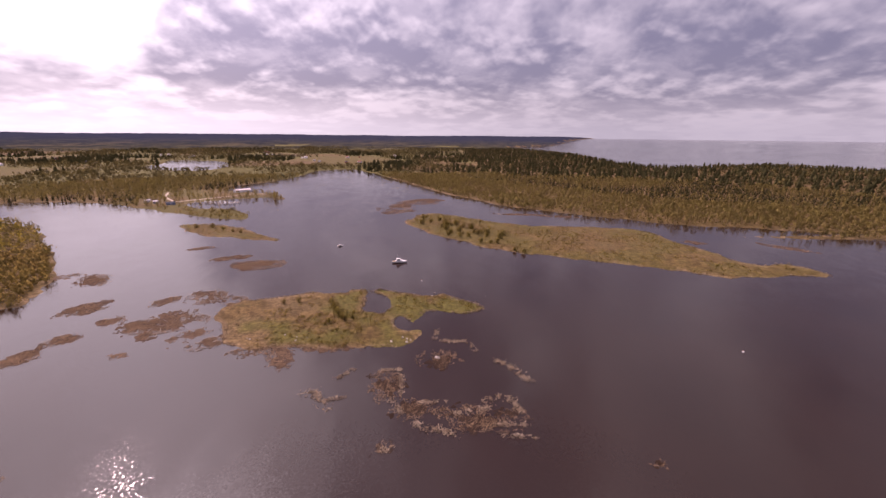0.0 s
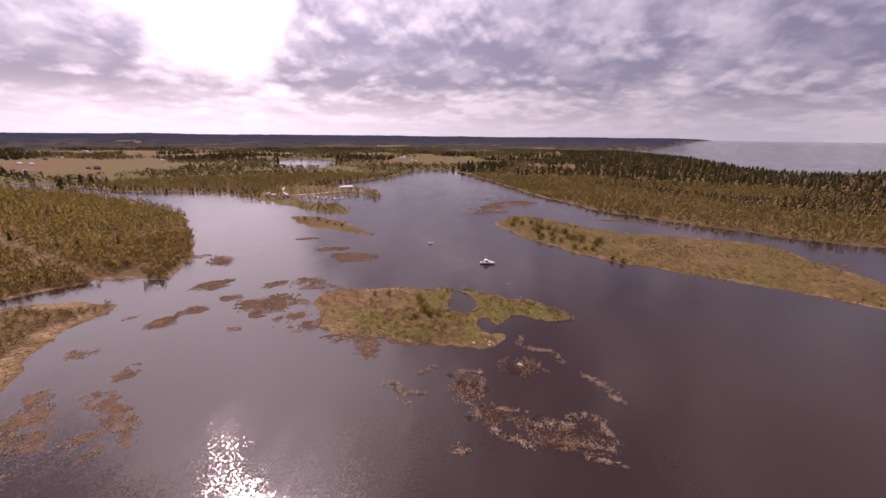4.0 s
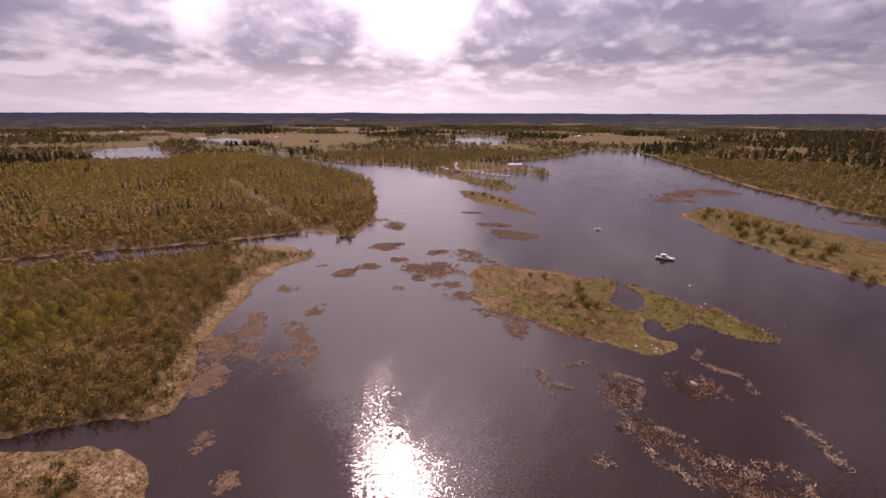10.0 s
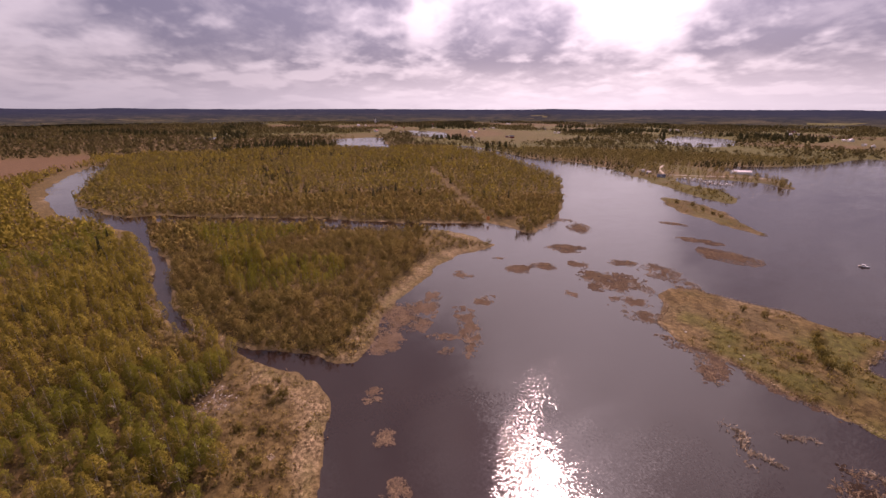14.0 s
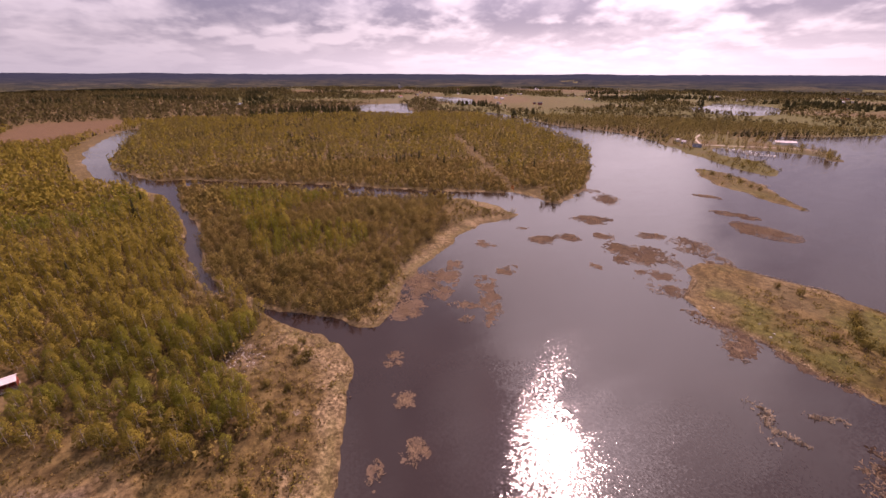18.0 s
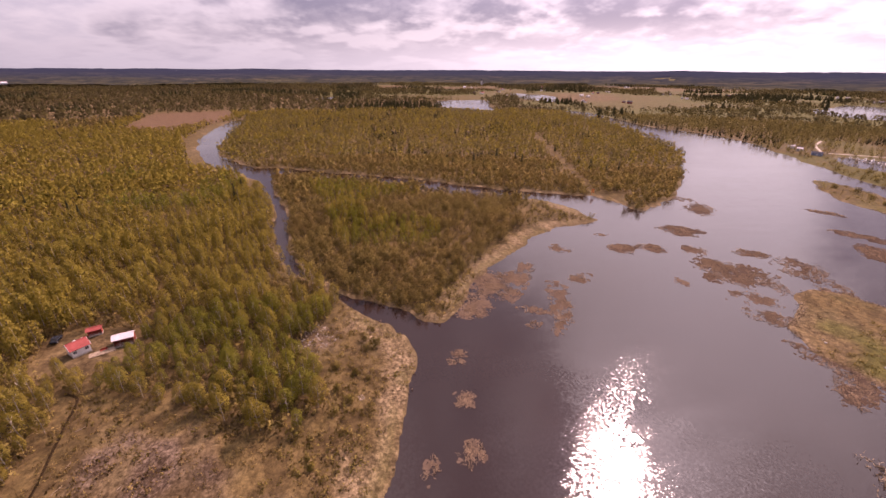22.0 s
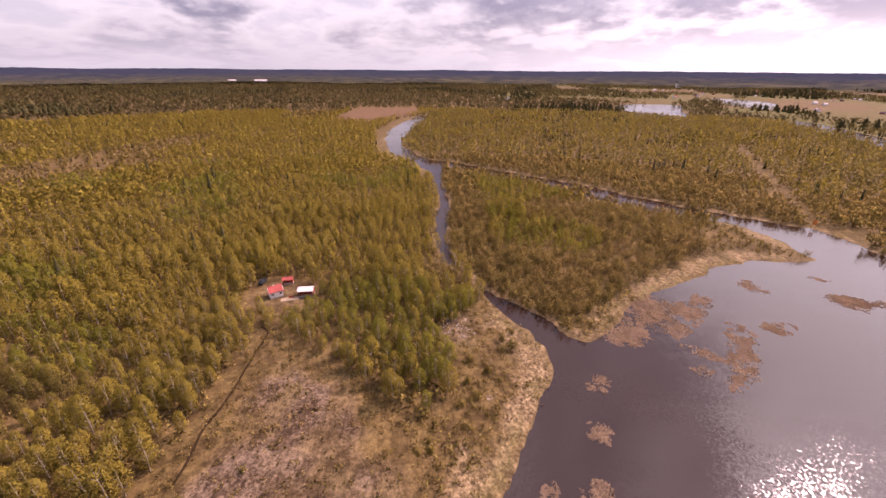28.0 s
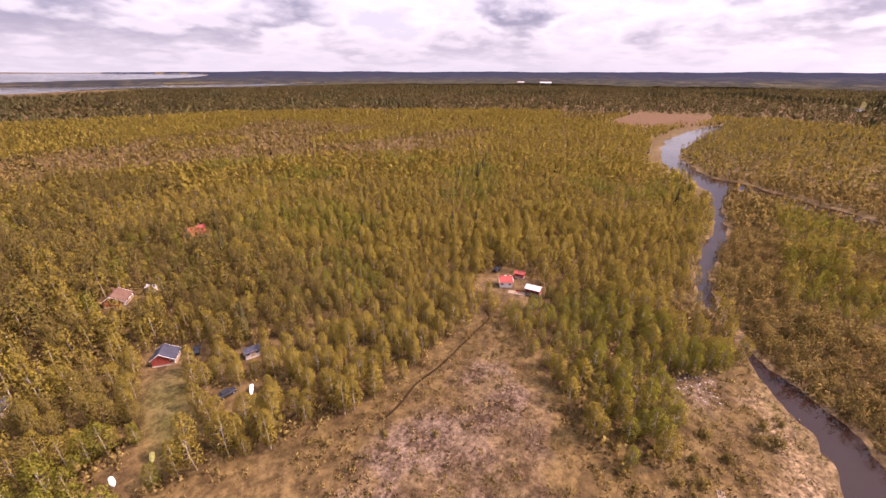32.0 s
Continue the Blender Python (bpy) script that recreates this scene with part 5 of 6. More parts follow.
def cabin(at, label, w=6.0, d=5.0, h=2.3, pitch=1.5, roof=RED_ROOF, wall=RED_WALL, trim=WHITE, porch=1.6, chimney=True, open_front=False, name="cabin"):
    """A small timber house: ridge along x, front towards -y."""
    e = thing(name, label, "house", at)
    t = 0.15
    part("foundation", shaped((-w / 2 - 0.05, w / 2 + 0.05, -d / 2 - 0.05, d / 2 + 0.05, -0.5, 0.25)), STONE, e)
    part("wall", shaped((-w / 2, w / 2, d / 2 - t, d / 2, 0.25, h)), wall, e)
    if open_front:
        for x in (-w / 2 + 0.1, -w / 6, w / 6, w / 2 - 0.1):
            part("post", shaped((x - 0.07, x + 0.07, -d / 2, -d / 2 + 0.14, 0.25, h)), trim, e)
        part("railing", shaped((-w / 2, w / 2, -d / 2 - 0.03, -d / 2 + 0.04, 1.05, 1.15), (-w / 2, w / 2, -d / 2 - 0.03, -d / 2 + 0.04, 0.6, 0.68)), wall, e)
        part("inner_wall", shaped((-w / 2 + t, w / 2 - t, 0.2, 0.2 + t, 0.25, h)), wall, e)
    else:
        part("wall", shaped((-w / 2, w / 2, -d / 2, -d / 2 + t, 0.25, h)), wall, e)
        part("door", shaped((-0.45, 0.45, -d / 2 - 0.05, -d / 2 - 0.003, 0.27, 2.2)), trim, e)
        for x in (-w / 4 - 0.3, w / 4 + 0.3):
            window_on(e, x, 1.0, 1.0, 1.0, -d / 2, -1, trim)
        window_on(e, 0, 1.0, 1.2, 1.0, d / 2, 1, trim)
    for x in (-w / 2, w / 2 - t):
        bm = bmesh.new()
        y = d / 2 - t if not open_front else d / 2 - t
        side = [(-y, 0.25), (y, 0.25), (y, h), (0, h + pitch * (y / (d / 2))), (-y, h)]
        a = [bm.verts.new((x, py, pz)) for py, pz in side]
        b = [bm.verts.new((x + t, py, pz)) for py, pz in side]
        bm.faces.new(a)
        bm.faces.new(b[::-1])
        for i in range(5):
            bm.faces.new((a[i], a[(i + 1) % 5], b[(i + 1) % 5], b[i]))
        part("gable_wall", bm, wall, e)
    o, slope = 0.28, pitch / (d / 2)
    front = o + porch
    for s, over in ((-1, front), (1, o)):
        bm = bmesh.new()
        y1, z1 = s * (d / 2 + over), h - slope * over * (0.6 if over > 1 else 1)
        top = [(-w / 2 - o, 0, h + pitch), (w / 2 + o, 0, h + pitch), (w / 2 + o, y1, z1), (-w / 2 - o, y1, z1)]
        v = [bm.verts.new(p) for p in top]
        u = [bm.verts.new((x, y, z + 0.10)) for x, y, z in top]
        bm.faces.new(v)
        bm.faces.new(u)
        for i in range(4):
            bm.faces.new((v[i], v[(i + 1) % 4], u[(i + 1) % 4], u[i]))
        panel = part("roof_panel", bm, roof, e)
        n = int((w + 2 * o) / 0.6)
        for i in range(1, n):
            x = -w / 2 - o + i * 0.6
            m = bmesh.new()
            bar(m, (x, 0.02 * s, h + pitch + 0.11), (x, y1, z1 + 0.11), 0.025, 4)
            part("seam", m, roof, panel)
        for x in (-w / 2 - o - 0.04, w / 2 + o):
            m = bmesh.new()
            q = [m.verts.new((x + dx, y, z + dz)) for dx in (0, 0.04) for y, z, dz in ((0, h + pitch, 0.13), (y1, z1, 0.13), (y1, z1, -0.08), (0, h + pitch, -0.08))]
            m.faces.new(q[:4])
            m.faces.new(q[4:][::-1])
            for i in range(4):
                m.faces.new((q[i], q[(i + 1) % 4], q[4 + (i + 1) % 4], q[4 + i]))
            part("bargeboard", m, trim, e)
    part("ridge_cap", shaped((-w / 2 - o, w / 2 + o, -0.12, 0.12, h + pitch + 0.06, h + pitch + 0.15)), roof, e)
    if porch:
        yf = -d / 2 - porch
        part("porch_deck", shaped((-w / 2, w / 2, yf, -d / 2 - 0.06, -0.3, 0.22)), TIMBER, e)
        for x in (-w / 2 + 0.1, 0.9, w / 2 - 0.1):
            part("porch_post", shaped((x - 0.06, x + 0.06, yf + 0.05, yf + 0.17, 0.22, h - slope * porch * 0.5)), trim, e)
        part("porch_rail", shaped((-w / 2, w / 2, yf + 0.06, yf + 0.12, 0.95, 1.03)), trim, e)
    if chimney:
        part("chimney", shaped((w / 5, w / 5 + 0.55, 0.35, 0.9, h + 0.3, h + pitch + 0.8)), plain("chimney_brick", (0.3, 0.15, 0.1), 0.9), e)
    return e


def facing(x, y, z=0.0, turn=0.0):
    """A pose on the ground whose -y side looks to the river bend, turned by some degrees."""
    return pose(x, y, on_ground(x, y) + 0.15 + z, 0, 0, math.degrees(math.atan2(HUB[1] - y, HUB[0] - x)) + 90 + turn)


def car(at, label, paint):
    e = thing("car", label, "car", at)
    bm = bmesh.new()
    prism(bm, [(-2.1, 0.35), (2.1, 0.35), (2.15, 0.8), (1.9, 0.95), (-2.0, 1.0), (-2.15, 0.8)], -0.85, 0.85)
    part("body", bm, paint, e, bevel=0.05)
    bm = bmesh.new()
    prism(bm, [(-1.7, 0.98), (1.15, 0.96), (0.6, 1.45), (-1.2, 1.5)], -0.75, 0.75)
    part("glasshouse", bm, GLASS, e)
    part("roof", shaped((-1.2, 0.55, -0.72, 0.72, 1.47, 1.53)), paint, e)
    for x in (-1.35, 1.35):
        for y in (-0.86, 0.70):
            bm = bmesh.new()
            bar(bm, (x, y, 0.32), (x, y + 0.16, 0.32), 0.32, 12)
            wheel = part("wheel", bm, RUBBER, e)
            bm = bmesh.new()
            bar(bm, (x, y - 0.01, 0.32), (x, y + 0.17, 0.32), 0.19, 10)
            part("rim", bm, STEEL, wheel)
    for y in (-0.6, 0.6):
        part("headlight", shaped((2.1, 2.17, y - 0.16, y + 0.16, 0.62, 0.78)), WHITE, e)
    return e


def hull_mesh(long, wide, deep, keel=0.35):
    """A boat's shell: pointed bow, flat stern, flared sides."""
    bm = bmesh.new()
    rows = []
    for i in range(9):
        u = i / 8
        half = wide / 2 * (1 - max(0, (u - 0.45) / 0.55) ** 2.2) * (0.86 + 0.14 * min(1, u * 3))
        x, sheer = -long / 2 + long * u, deep * (1 + 0.25 * u * u)
        rows.append([bm.verts.new(p) for p in ((x, -half, sheer), (x, -half * 0.85, deep * 0.4), (x, 0, -keel + keel * u ** 4), (x, half * 0.85, deep * 0.4), (x, half, sheer))])
    for a, b in zip(rows, rows[1:]):
        for j in range(4):
            bm.faces.new((a[j], a[j + 1], b[j + 1], b[j]))
    bm.faces.new(rows[0])
    for a, b in zip(rows, rows[1:]):
        f = (a[0], b[0], b[4], a[4])
        bm.faces.new(f)
    bmesh.ops.remove_doubles(bm, verts=bm.verts, dist=0.001)
    return bm


def rowing_boat(at, label, mat=WHITE, category="boat", group=""):
    e = thing("rowing_boat", label, category, at, group)
    part("hull", hull_mesh(4.2, 1.5, 0.5, 0.15), mat, e)
    for x in (-1.0, 0.3):
        part("thwart", shaped((x, x + 0.25, -0.62, 0.62, 0.53, 0.58)), TIMBER, e)
    return e


def yacht(at, label, long=10.0, mast=True, group=""):
    e = thing("motor_yacht", label, "boat", at, group)
    k = long / 10
    part("hull", hull_mesh(long, 3.2 * k, 1.0 * k, 0.4), WHITE, e, "white glass-fibre hull")
    m = bmesh.new()
    prism(m, [(-2.6 * k, 0.95 * k), (2.4 * k, 1.1 * k), (1.5 * k, 1.9 * k), (-2.3 * k, 1.95 * k)], -1.1 * k, 1.1 * k)
    part("cabin", m, WHITE, e, bevel=0.06)
    part("cabin_window", shaped((-2.0 * k, 1.2 * k, -1.13 * k, 1.13 * k, 1.4 * k, 1.75 * k)), GLASS, e)
    m = bmesh.new()
    prism(m, [(-2.2 * k, 1.95 * k), (0.4 * k, 1.95 * k), (-0.1 * k, 2.7 * k), (-1.9 * k, 2.7 * k)], -0.9 * k, 0.9 * k)
    part("wheelhouse", m, GLASS, e)
    part("wheelhouse_roof", shaped((-2.3 * k, 0.3 * k, -1.0 * k, 1.0 * k, 2.7 * k, 2.8 * k)), WHITE, e)
    part("aft_deck", shaped((-4.7 * k, -2.6 * k, -1.3 * k, 1.3 * k, 1.0 * k, 1.1 * k)), TIMBER, e)
    if mast:
        part("mast", bar(bmesh.new(), (-1.2 * k, 0, 2.7 * k), (-1.2 * k, 0, 5.6 * k), 0.06), WHITE, e)
    for s in (-1, 1):
        m = bmesh.new()
        for x in (2.0, 3.2, 4.3):
            bar(m, (x * k, s * 0.95 * k * (1.35 - x / 5.2), 1.15 * k), (x * k, s * 0.95 * k * (1.35 - x / 5.2), 1.85 * k), 0.025, 4)
        bar(m, (2.0 * k, s * 0.9 * k, 1.85 * k), (4.3 * k, s * 0.5 * k, 1.85 * k), 0.025, 4)
        part("rail", m, STEEL, e)
    return e


# the homestead behind the clearing
cabin(facing(-128, -72, 0, 12), "small white-walled cabin with a bright red sheet-metal roof", 4.6, 4.0, 2.5, 1.5, RED_ROOF, WHITE, WHITE, 0.0, False)
cabin(facing(-130.5, -61, 0, -12), "open-fronted summer kitchen with pale pink sheet roof and dark interior", 5.2, 3.4, 2.6, 0.7, PALE_ROOF, RED_WALL, TIMBER, 0.0, False, True, "summer_kitchen")
cabin(facing(-138, -72.5, 0, -10), "red open woodshed with a red roof beside the cabins", 3.6, 2.2, 2.0, 0.6, RED_ROOF, RED_WALL, RED_WALL, 0.0, False, True, "woodshed")
car(facing(-136.5, -82.5, 0, 60), "dark blue car parked at the forest edge by the cabins", DARK)
deck = thing("timber_deck", "low timber deck between the cabins", "deck", facing(-126.5, -65.5, 0, -5))
for i in range(9):
    part("plank", shaped((-3.2, 3.2, -1.3 + i * 0.29, -1.3 + i * 0.29 + 0.27, 0.1, 0.16)), TIMBER, deck)
for x in (-3.0, 0, 3.0):
    part("joist", shaped((x - 0.05, x + 0.05, -1.3, 1.3, -0.1, 0.1)), TIMBER, deck)
rowing_boat(pose(-133, -76, on_ground(-133, -76) + 0.6, 180, 0, 30), "white rowing boat stored upside down beside the red-roofed cabin", WHITE)
rowing_boat(pose(-134.5, -73.8, on_ground(-134.5, -73.8) + 0.6, 180, 0, 50), "white dinghy lying keel-up behind the cabin", WHITE)
tagged(part("garden_bench", shaped((-0.9, 0.9, -0.22, 0.22, 0.42, 0.48), (-0.8, -0.7, -0.2, 0.2, 0, 0.42), (0.7, 0.8, -0.2, 0.2, 0, 0.42), (-0.9, 0.9, 0.18, 0.24, 0.48, 0.95)), RED_WALL), "red-painted wooden garden bench on the deck", "bench").matrix_basis = facing(-127, -65.2, 0.1, -5)

# the summer village in the pines
cabin(facing(-59, -211, 0, 25), "red-roofed summer house among tall birches", 8.0, 6.5, 2.8, 2.4, RED_ROOF, WHITE, WHITE, 1.6, True)
cabin(facing(-19, -161, 0, 65), "red log cabin with brown felt roof and white trim", 7.0, 5.0, 2.4, 1.7, BROWN_ROOF, RED_WALL, WHITE, 1.4, True)
cabin(facing(-30, -162, 0, -40), "small weathered white shed with a grey roof", 2.6, 2.4, 2.1, 0.7, PALE_ROOF, WHITE, WHITE, 0.0, False, False, "shed")
cabin(facing(-23, -113, 0, 70), "dark-roofed red cabin with white-edged gable and porch", 5.0, 4.4, 2.3, 1.6, SLATE_ROOF, RED_WALL, WHITE, 1.4, False)
cabin(facing(-42, -98, 0, 10), "low dark shed half hidden by birches", 4.0, 2.8, 1.9, 0.6, SLATE_ROOF, GREY_WALL, TIMBER, 0.0, False, False, "shed")
cabin(facing(12, -119, 0, 60), "red cabin with a slate-grey roof under the pines", 5.0, 4.4, 2.3, 1.5, SLATE_ROOF, RED_WALL, WHITE, 1.2, False)
cabin(facing(17, -96, 0, 15), "grey boathouse with a pale sheet roof near the shore", 4.6, 3.6, 2.0, 0.9, PALE_ROOF, GREY_WALL, GREY_WALL, 0.0, False, False, "boathouse")
car(facing(-31, -111, 0, 80), "dark car parked beside the grey-roofed cabin", DARK)
car(facing(-31, -86, 0, 20), "black car standing under birches by the track", DARK)
rowing_boat(pose(-36, -83, on_ground(-36, -83) + 0.6, 0, 35, 60) @ Matrix.Scale(0.68, 4), "white rowing boat leaning on a trestle by the birches", WHITE)
rowing_boat(pose(-6, -77, on_ground(-6, -77) + 0.42, 180, 0, 95) @ Matrix.Scale(0.72, 4), "white rowing boat stored keel-up near the shore", WHITE)
rowing_boat(pose(-13, -78, on_ground(-13, -78) + 0.42, 180, 0, 80) @ Matrix.Scale(0.72, 4), "faded yellow-green dinghy lying keel-up in the grass", plain("faded_yellow_paint", (0.42, 0.38, 0.12), 0.6))

# ditch along the clearing, with cut timber beside it
DITCH = [(-109, -66), (-106, -62), (-98, -60.5), (-91, -59), (-83, -57.2), (-76, -56), (-68, -55.5), (-62, -53.5), (-55, -52)]


def ribbon(points, half, lift, n=10):
    p = np.array(points, float)
    a, b, c, d = np.vstack([p[:1], p[:-2]]), p[:-1], p[1:], np.vstack([p[2:], p[-1:]])
    line = np.concatenate([0.5 * (2 * b + (c - a) * u + (2 * a - 5 * b + 4 * c - d) * u * u + (3 * b - a - 3 * c + d) * u ** 3) for u in np.arange(n)[:, None, None] / n], 0)
    line = line.reshape(n, len(b), 2).transpose(1, 0, 2).reshape(-1, 2)
    side = np.gradient(line, axis=0)
    side = np.stack([-side[:, 1], side[:, 0]], -1) / (np.linalg.norm(side, axis=1, keepdims=True) + 1e-9)
    w = half * (0.8 + 0.4 * lattice(line, half * 4, 5))[:, None]
    v = []
    for across, up in ((-1, -0.1), (-0.5, lift), (0.5, lift), (1, -0.1)):
        q = line + side * w * across
        v.append(np.column_stack([q, ground_height(q, land(q)[0]) + up]))
    v = np.concatenate(v)
    k = len(line)
    q = [(r * k + i, (r + 1) * k + i, (r + 1) * k + i + 1, r * k + i + 1) for r in range(3) for i in range(k - 1)]
    return v, np.array(q)


v, q = ribbon(DITCH, 0.42, 0.10)
tagged(new("ditch", mesh_of("ditch", v, q, [MUD])), "narrow dark drainage ditch along the cleared ground", "ditch", kind="structure")


def fallen_logs():
    rng = np.random.default_rng(41)
    spots = [(-84, -53), (-78, -52), (-72, -50), (-95, -56), (-66, -46), (-60, -42), (-88, -46), (-57, -36), (-52, -30), (-76, -40), (-101, -57), (-47, -38)]
    for x, y in spots:
        a, n = rng.uniform(0, 180), rng.uniform(1.0, 2.6)
        e = tagged(part("log", bar(bmesh.new(), (-n / 2, 0, 0.1), (n / 2, 0, 0.16), rng.uniform(0.04, 0.08), 6), TIMBER), "pale felled birch log lying on cleared ground", "log", "felled logs")
        e.matrix_basis = pose(x, y, on_ground(x, y), 0, 0, a)


fallen_logs()


def stones(name, centre, spread, count, sizes, label, group="stones"):
    rng = np.random.default_rng(count)
    for k in range(count):
        bm = bmesh.new()
        bmesh.ops.create_icosphere(bm, subdivisions=1, radius=1)
        for vert in bm.verts:
            vert.co *= rng.uniform(0.75, 1.2)
        s = rng.uniform(*sizes)
        e = tagged(part(name, bm, STONE), label, "stone", group)
        x, y = centre[0] + rng.normal(0, spread[0]), centre[1] + rng.normal(0, spread[1])
        e.matrix_basis = pose(x, y, max(0.0, on_ground(x, y)) + 0.1, 0, 0, rng.uniform(0, 360)) @ Matrix.Diagonal((s, s * rng.uniform(0.6, 1), s * 0.6, 1))


stones("stone", (-121, -4), (4.0, 3.2), 90, (0.12, 0.36), "pale rubble stone heaped at the forest edge", "rubble heap")
stones("boulder", (-2, 143), (0.1, 0.1), 1, (1.2, 1.3), "pale boulder rising from the reeds")
stones("boulder", (-19, 157), (3.0, 1.2), 6, (0.4, 0.8), "pale shore boulder on the green island")
stones("boulder", (3, 205), (8.0, 3.0), 9, (0.3, 0.6), "small pale boulder on the island tip")
stones("boulder", (-74, 158), (9.0, 1.5), 6, (0.3, 0.6), "pale boulder along the island shore")

# leading mark on the point
mark = thing("channel_marker", "orange slatted channel marker standing on the point", "beacon", facing(-249, 176, 0.1))
for x in (-0.9, 0.9):
    part("post", bar(bmesh.new(), (x, 0, -0.3), (x * 0.6, 0, 4.6), 0.09), ORANGE, mark)
    part("brace", bar(bmesh.new(), (x, 1.6, -0.3), (x * 0.7, 0, 3.2), 0.06), ORANGE, mark)
for i in range(6):
    part("slat", shaped((-0.95, 0.95, -0.08, -0.03, 2.1 + i * 0.42, 2.1 + i * 0.42 + 0.3)), ORANGE, mark)

# boats on the river
yacht(pose(-30, 267, 0.1, 0, 0, 8), "white motor yacht with wheelhouse and short mast under way", 10.0)
yacht(pose(-81, 308, 0.05, 0, 0, 25), "small open white motorboat in mid river", 4.6, False)
for x, y in ((-13, 231), (124, 150)):
    buoy = thing("buoy", "small white float buoy on dark water", "buoy", pose(x, y, 0.0), "float buoys")
    bm = bmesh.new()
    bmesh.ops.create_uvsphere(bm, u_segments=10, v_segments=6, radius=0.42)
    part("float", bm, WHITE, buoy)
    part("stem", bar(bmesh.new(), (0, 0, 0.3), (0, 0, 0.9), 0.04), ORANGE, buoy)
for x, y, a in ((60, 517, -40), (110, 470, -30), (-20, 655, -55)):
    rowing_boat(pose(x, y, 0.0, 0, 0, a), "white rowing boat moored at the wooded bank", WHITE, "boat", "boats along the north bank")

# the harbour
v, q = ribbon([(-398, 585), (-375, 545), (-345, 512), (-338, 506), (-325, 522), (-305, 545), (-276, 579), (-255, 588)], 1.5, 0.25)
tagged(new("road", mesh_of("harbour_road", v, q, [GRAVEL])), "pale gravel harbour road", "road", kind="structure")
cabin(facing(-301, 606, 0, 20), "long white harbour building with bright sheet roof", 22, 9, 3.2, 1.6, PALE_ROOF, WHITE, WHITE, 0.0, False, False, "harbour_building")
cabin(facing(-368, 500, 0, 10), "small white harbour hut with pale roof", 6, 4, 2.4, 1.2, PALE_ROOF, WHITE, WHITE, 0.0, False, False, "harbour_hut")
cabin(facing(-352, 492, 0, -15), "grey harbour hut with a pale roof", 5, 4, 2.4, 1.2, PALE_ROOF, GREY_WALL, WHITE, 0.0, False, False, "harbour_hut")
cabin(facing(-330, 486, 0, 5), "blue-grey boat shed by the harbour basin", 9, 5, 2.6, 1.2, SLATE_ROOF, plain("blue_boards", (0.22, 0.28, 0.40), 0.8), WHITE, 0.0, False, False, "boat_shed")


def jetty(at, long, label):
    e = thing("jetty", label, "jetty", at, "harbour jetties")
    n = int(long / 1.0)
    for i in range(n):
        part("plank", shaped((i * 1.0, i * 1.0 + 0.92, -0.9, 0.9, 0.55, 0.63)), TIMBER, e)
    for i in range(0, n, 4):
        for y in (-0.85, 0.85):
            part("pile", bar(bmesh.new(), (i + 0.5, y, -1.2), (i + 0.5, y, 0.9), 0.1), TIMBER, e)
    return e


jetty(pose(-320, 500, 0.1, 0, 0, 35), 34, "weathered timber jetty in the small harbour")
jetty(pose(-300, 497, 0.1, 0, 0, 35), 30, "weathered timber jetty lined with moored boats")
jetty(pose(-280, 494, 0.1, 0, 0, 35), 28, "weathered timber jetty at the harbour mouth")
rng = np.random.default_rng(51)
for k in range(12):
    base = ((-316, 506), (-296, 503), (-276, 500))[k % 3]
    step = 3 + 5.5 * (k // 3)
    yacht(pose(base[0] + step * 0.82 + 2.5, base[1] + step * 0.57 - 3.5, 0.05, 0, 0, 125 + rng.uniform(-6, 6)), "white cabin cruiser moored at a timber jetty" if k % 2 else "white sailing cruiser with bare mast moored at a jetty", rng.uniform(5.5, 8.5), bool(k % 2 == 0), "moored harbour boats")

rng = np.random.default_rng(55)
spots = np.array([(-218, 541), (-222, 537), (-226, 544), (-230, 549), (-238, 556), (-246, 561), (-252, 566), (-262, 470), (-275, 476), (-290, 480), (-305, 485), (-318, 490), (-330, 494), (-268, 596), (-284, 610), (-318, 615), (-345, 600), (-355, 530), (-366, 516), (-380, 500), (-344, 488)], float)
stand("harbour_trees", "small bare birches and willows round the harbour basin", grounded(spots, land(spots)[0]), BIRCH_MID, [BARK_BIRCH, LEAF_WILLOW], (0.5, 0.95))
spots = np.array([(-250 + i * 5.0, 428 - i * 1.2 + rng.uniform(-9, 9)) for i in range(9)] + [(-245 + i * 7.0, 445 + rng.uniform(-6, 6)) for i in range(5)], float)
stand("harbour_bushes", "low olive bushes on the green harbour spit", grounded(spots, land(spots)[0]), BUSH_MID, [BARK, LEAF_BUSH], (0.8, 1.4))

q = scatter(-402, -196, 400, 622, 7.0, 57)
dq = land(q)[0]
road = np.array([(-398, 585), (-375, 545), (-345, 512), (-338, 506), (-325, 522), (-305, 545), (-276, 579), (-255, 588)], float)
clear = np.min([np.hypot(q[:, 0] - (a[0] + (b[0] - a[0]) * u), q[:, 1] - (a[1] + (b[1] - a[1]) * u)) for a, b in zip(road[:-1], road[1:]) for u in (0, 0.25, 0.5, 0.75, 1)], axis=0)
for x, y, gap in ((-301, 606, 17), (-368, 500, 9), (-352, 492, 9), (-330, 486, 10), (-306, 512, 12), (-286, 508, 12), (-268, 505, 12)):
    clear = np.minimum(clear, np.hypot(q[:, 0] - x, q[:, 1] - y) - gap + 6)
pick = lattice(q, 18, 58)
keep = (depth_in(q, closed_curve(MARINA)) > -3) & (dq > 1.5) & (clear > 6) & (pick > 0.34)
tall = keep & ((q[:, 1] > 500) | (q[:, 0] < -330))
stand("harbour_wood", "olive-brown alders and birches standing close round the harbour", grounded(q[tall], dq[tall]), BIRCH_LOW, [BARK, LEAF_ALDER], (0.5, 0.95))
low = keep & ~tall
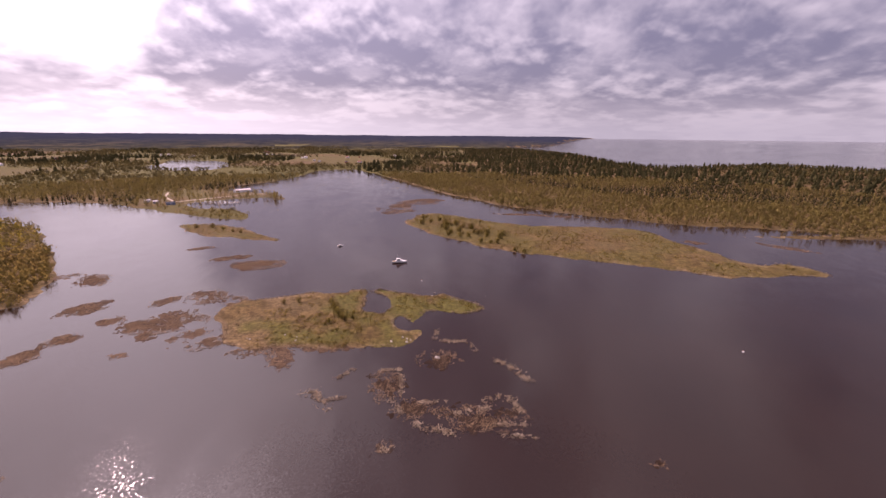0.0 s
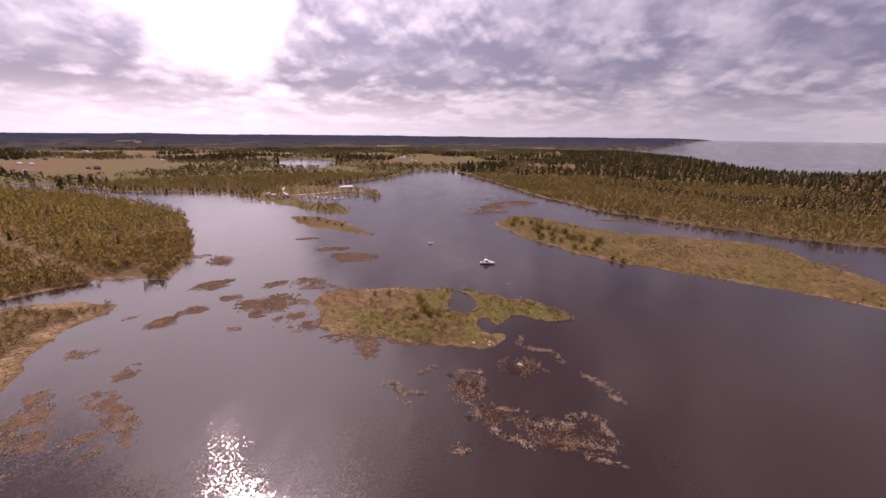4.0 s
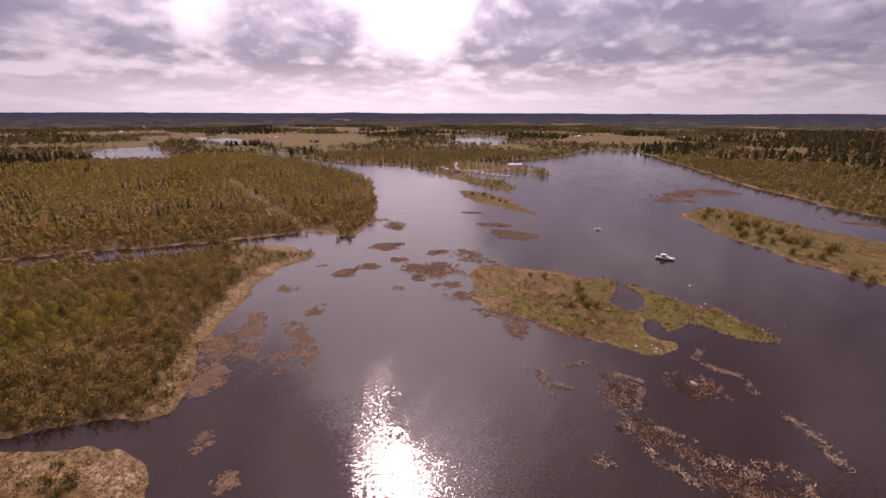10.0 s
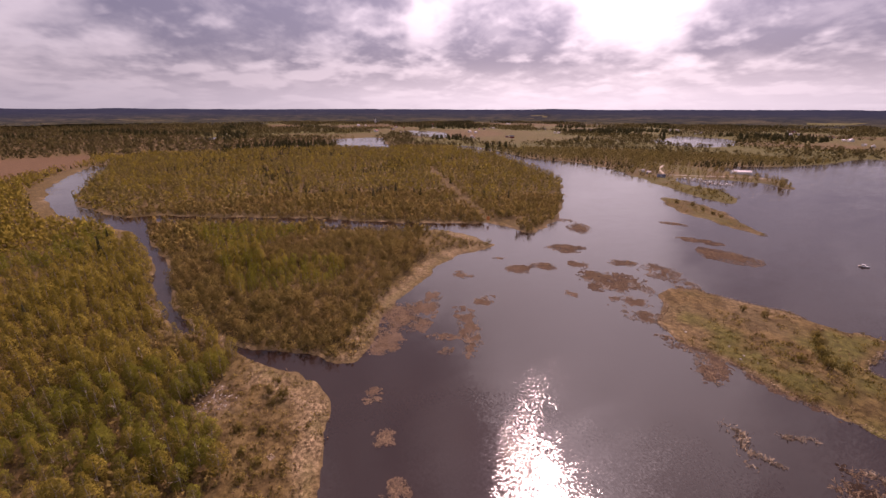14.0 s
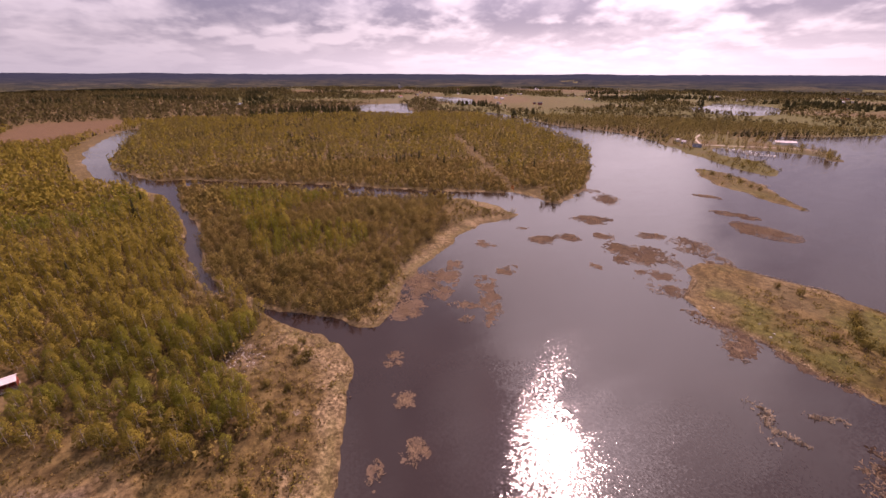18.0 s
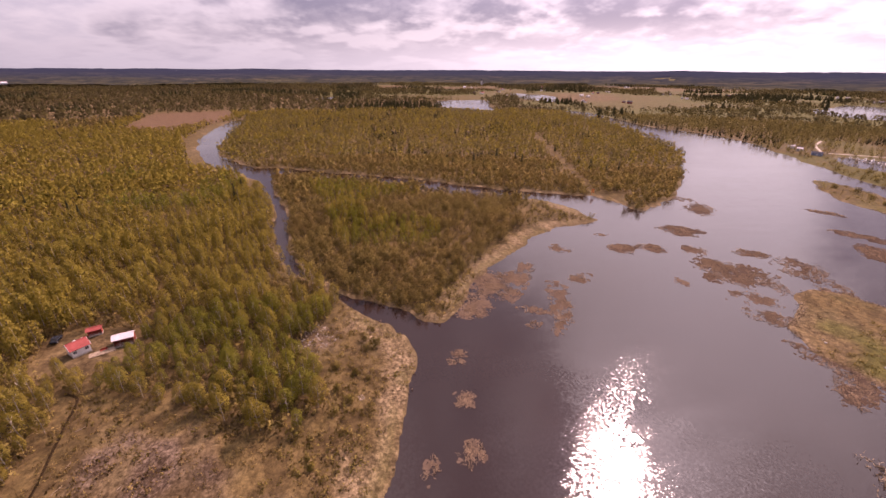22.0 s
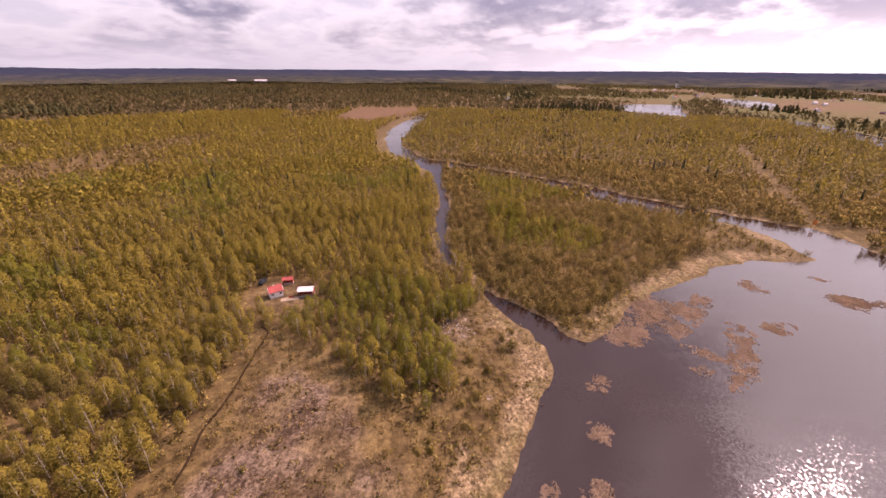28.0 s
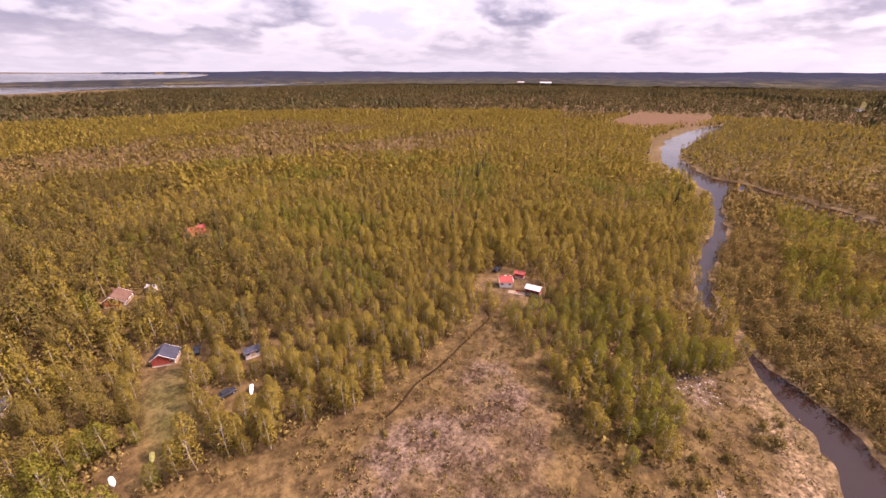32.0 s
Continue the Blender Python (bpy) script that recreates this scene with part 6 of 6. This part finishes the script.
stand("harbour_bushes", "low willow bushes over the marshy harbour spit", grounded(q[low], dq[low]), BUSH_MID, [BARK, LEAF_BUSH], (0.7, 1.6), "bushes")

# farmsteads on the plain beyond the river
FARMS = [(-1054, 640), (-1010, 720), (-1100, 1010), (-960, 1130), (-668, 1650), (-590, 1560), (-480, 1430), (-320, 1500), (-180, 1620), (-1179, 1251), (-1019, 1517), (-791, 1813), (-1487, 1003), (-1400, 900), (-1330, 1120), (-1700, 671), (-1620, 800), (-1560, 620), (-1833, 1328), (-1750, 1100), (-400, 1290), (-270, 1250), (-860, 1420), (-700, 1450), (-1250, 760), (-1900, 930), (-2000, 600), (-1480, 480), (-1380, 560)]


def farmhouses():
    rng = np.random.default_rng(61)
    models = []
    for roof, wall, label in ((PALE_ROOF, WHITE, "white farmhouse with a pale roof on the far plain"), (RED_ROOF, WHITE, "white farmhouse with a red roof among far fields"), (SLATE_ROOF, RED_WALL, "dark-roofed red barn on the far plain")):
        models.append(cabin(pose(0, 0, 0), label, 11, 8, 4.0, 2.6, roof, wall, WHITE, 0.0, False, False, "farmhouse"))
        tagged(models[-1], group="far farmsteads")
    spots = [(x + rng.uniform(-25, 25), y + rng.uniform(-25, 25)) for x, y in FARMS for _ in range(2)]
    for k, (x, y) in enumerate(spots):
        m = pose(x, y, on_ground(x, y) + 0.2, 0, 0, rng.uniform(0, 360))
        s = rng.uniform(0.6, 1.1)
        e = models[k] if k < 3 else copy_thing(models[(0, 0, 1, 2)[k % 4]], m)
        e.matrix_basis = m
        e.scale = (s, s, s)


farmhouses()
cabin(facing(-2113, -1317, 0, 10), "long white industrial hall far out in the woods", 60, 30, 14, 4, PALE_ROOF, WHITE, WHITE, 0.0, False, False, "industrial_hall")
cabin(facing(-2137, -1500, 0, 0), "low white storage hall far out in the woods", 40, 20, 12, 3, PALE_ROOF, WHITE, WHITE, 0.0, False, False, "industrial_hall")
church = cabin(facing(-2240, 760, 0, 40), "far white church with a slender tower", 22, 11, 8, 5, SLATE_ROOF, WHITE, WHITE, 0.0, False, False, "church")
part("tower", shaped((-14, -9, -2.5, 2.5, 0, 22)), WHITE, church)
part("spire", shaped((-14.2, -8.8, -2.7, 2.7, 22, 34, 0.02)), SLATE_ROOF, church)

# a little wooden pallet and a stump pile on the beach
pallet = thing("pallet", "pale wooden pallet lying on the straw beach", "pallet", pose(-91, 9.5, on_ground(-91, 9.5), 0, 0, 25))
for i in range(5):
    part("board", shaped((-0.9, 0.9, -0.7 + i * 0.3, -0.7 + i * 0.3 + 0.2, 0.12, 0.16)), TIMBER, pallet)
for x in (-0.8, 0, 0.75):
    part("bearer", shaped((x, x + 0.1, -0.7, 0.7, 0, 0.12)), TIMBER, pallet)
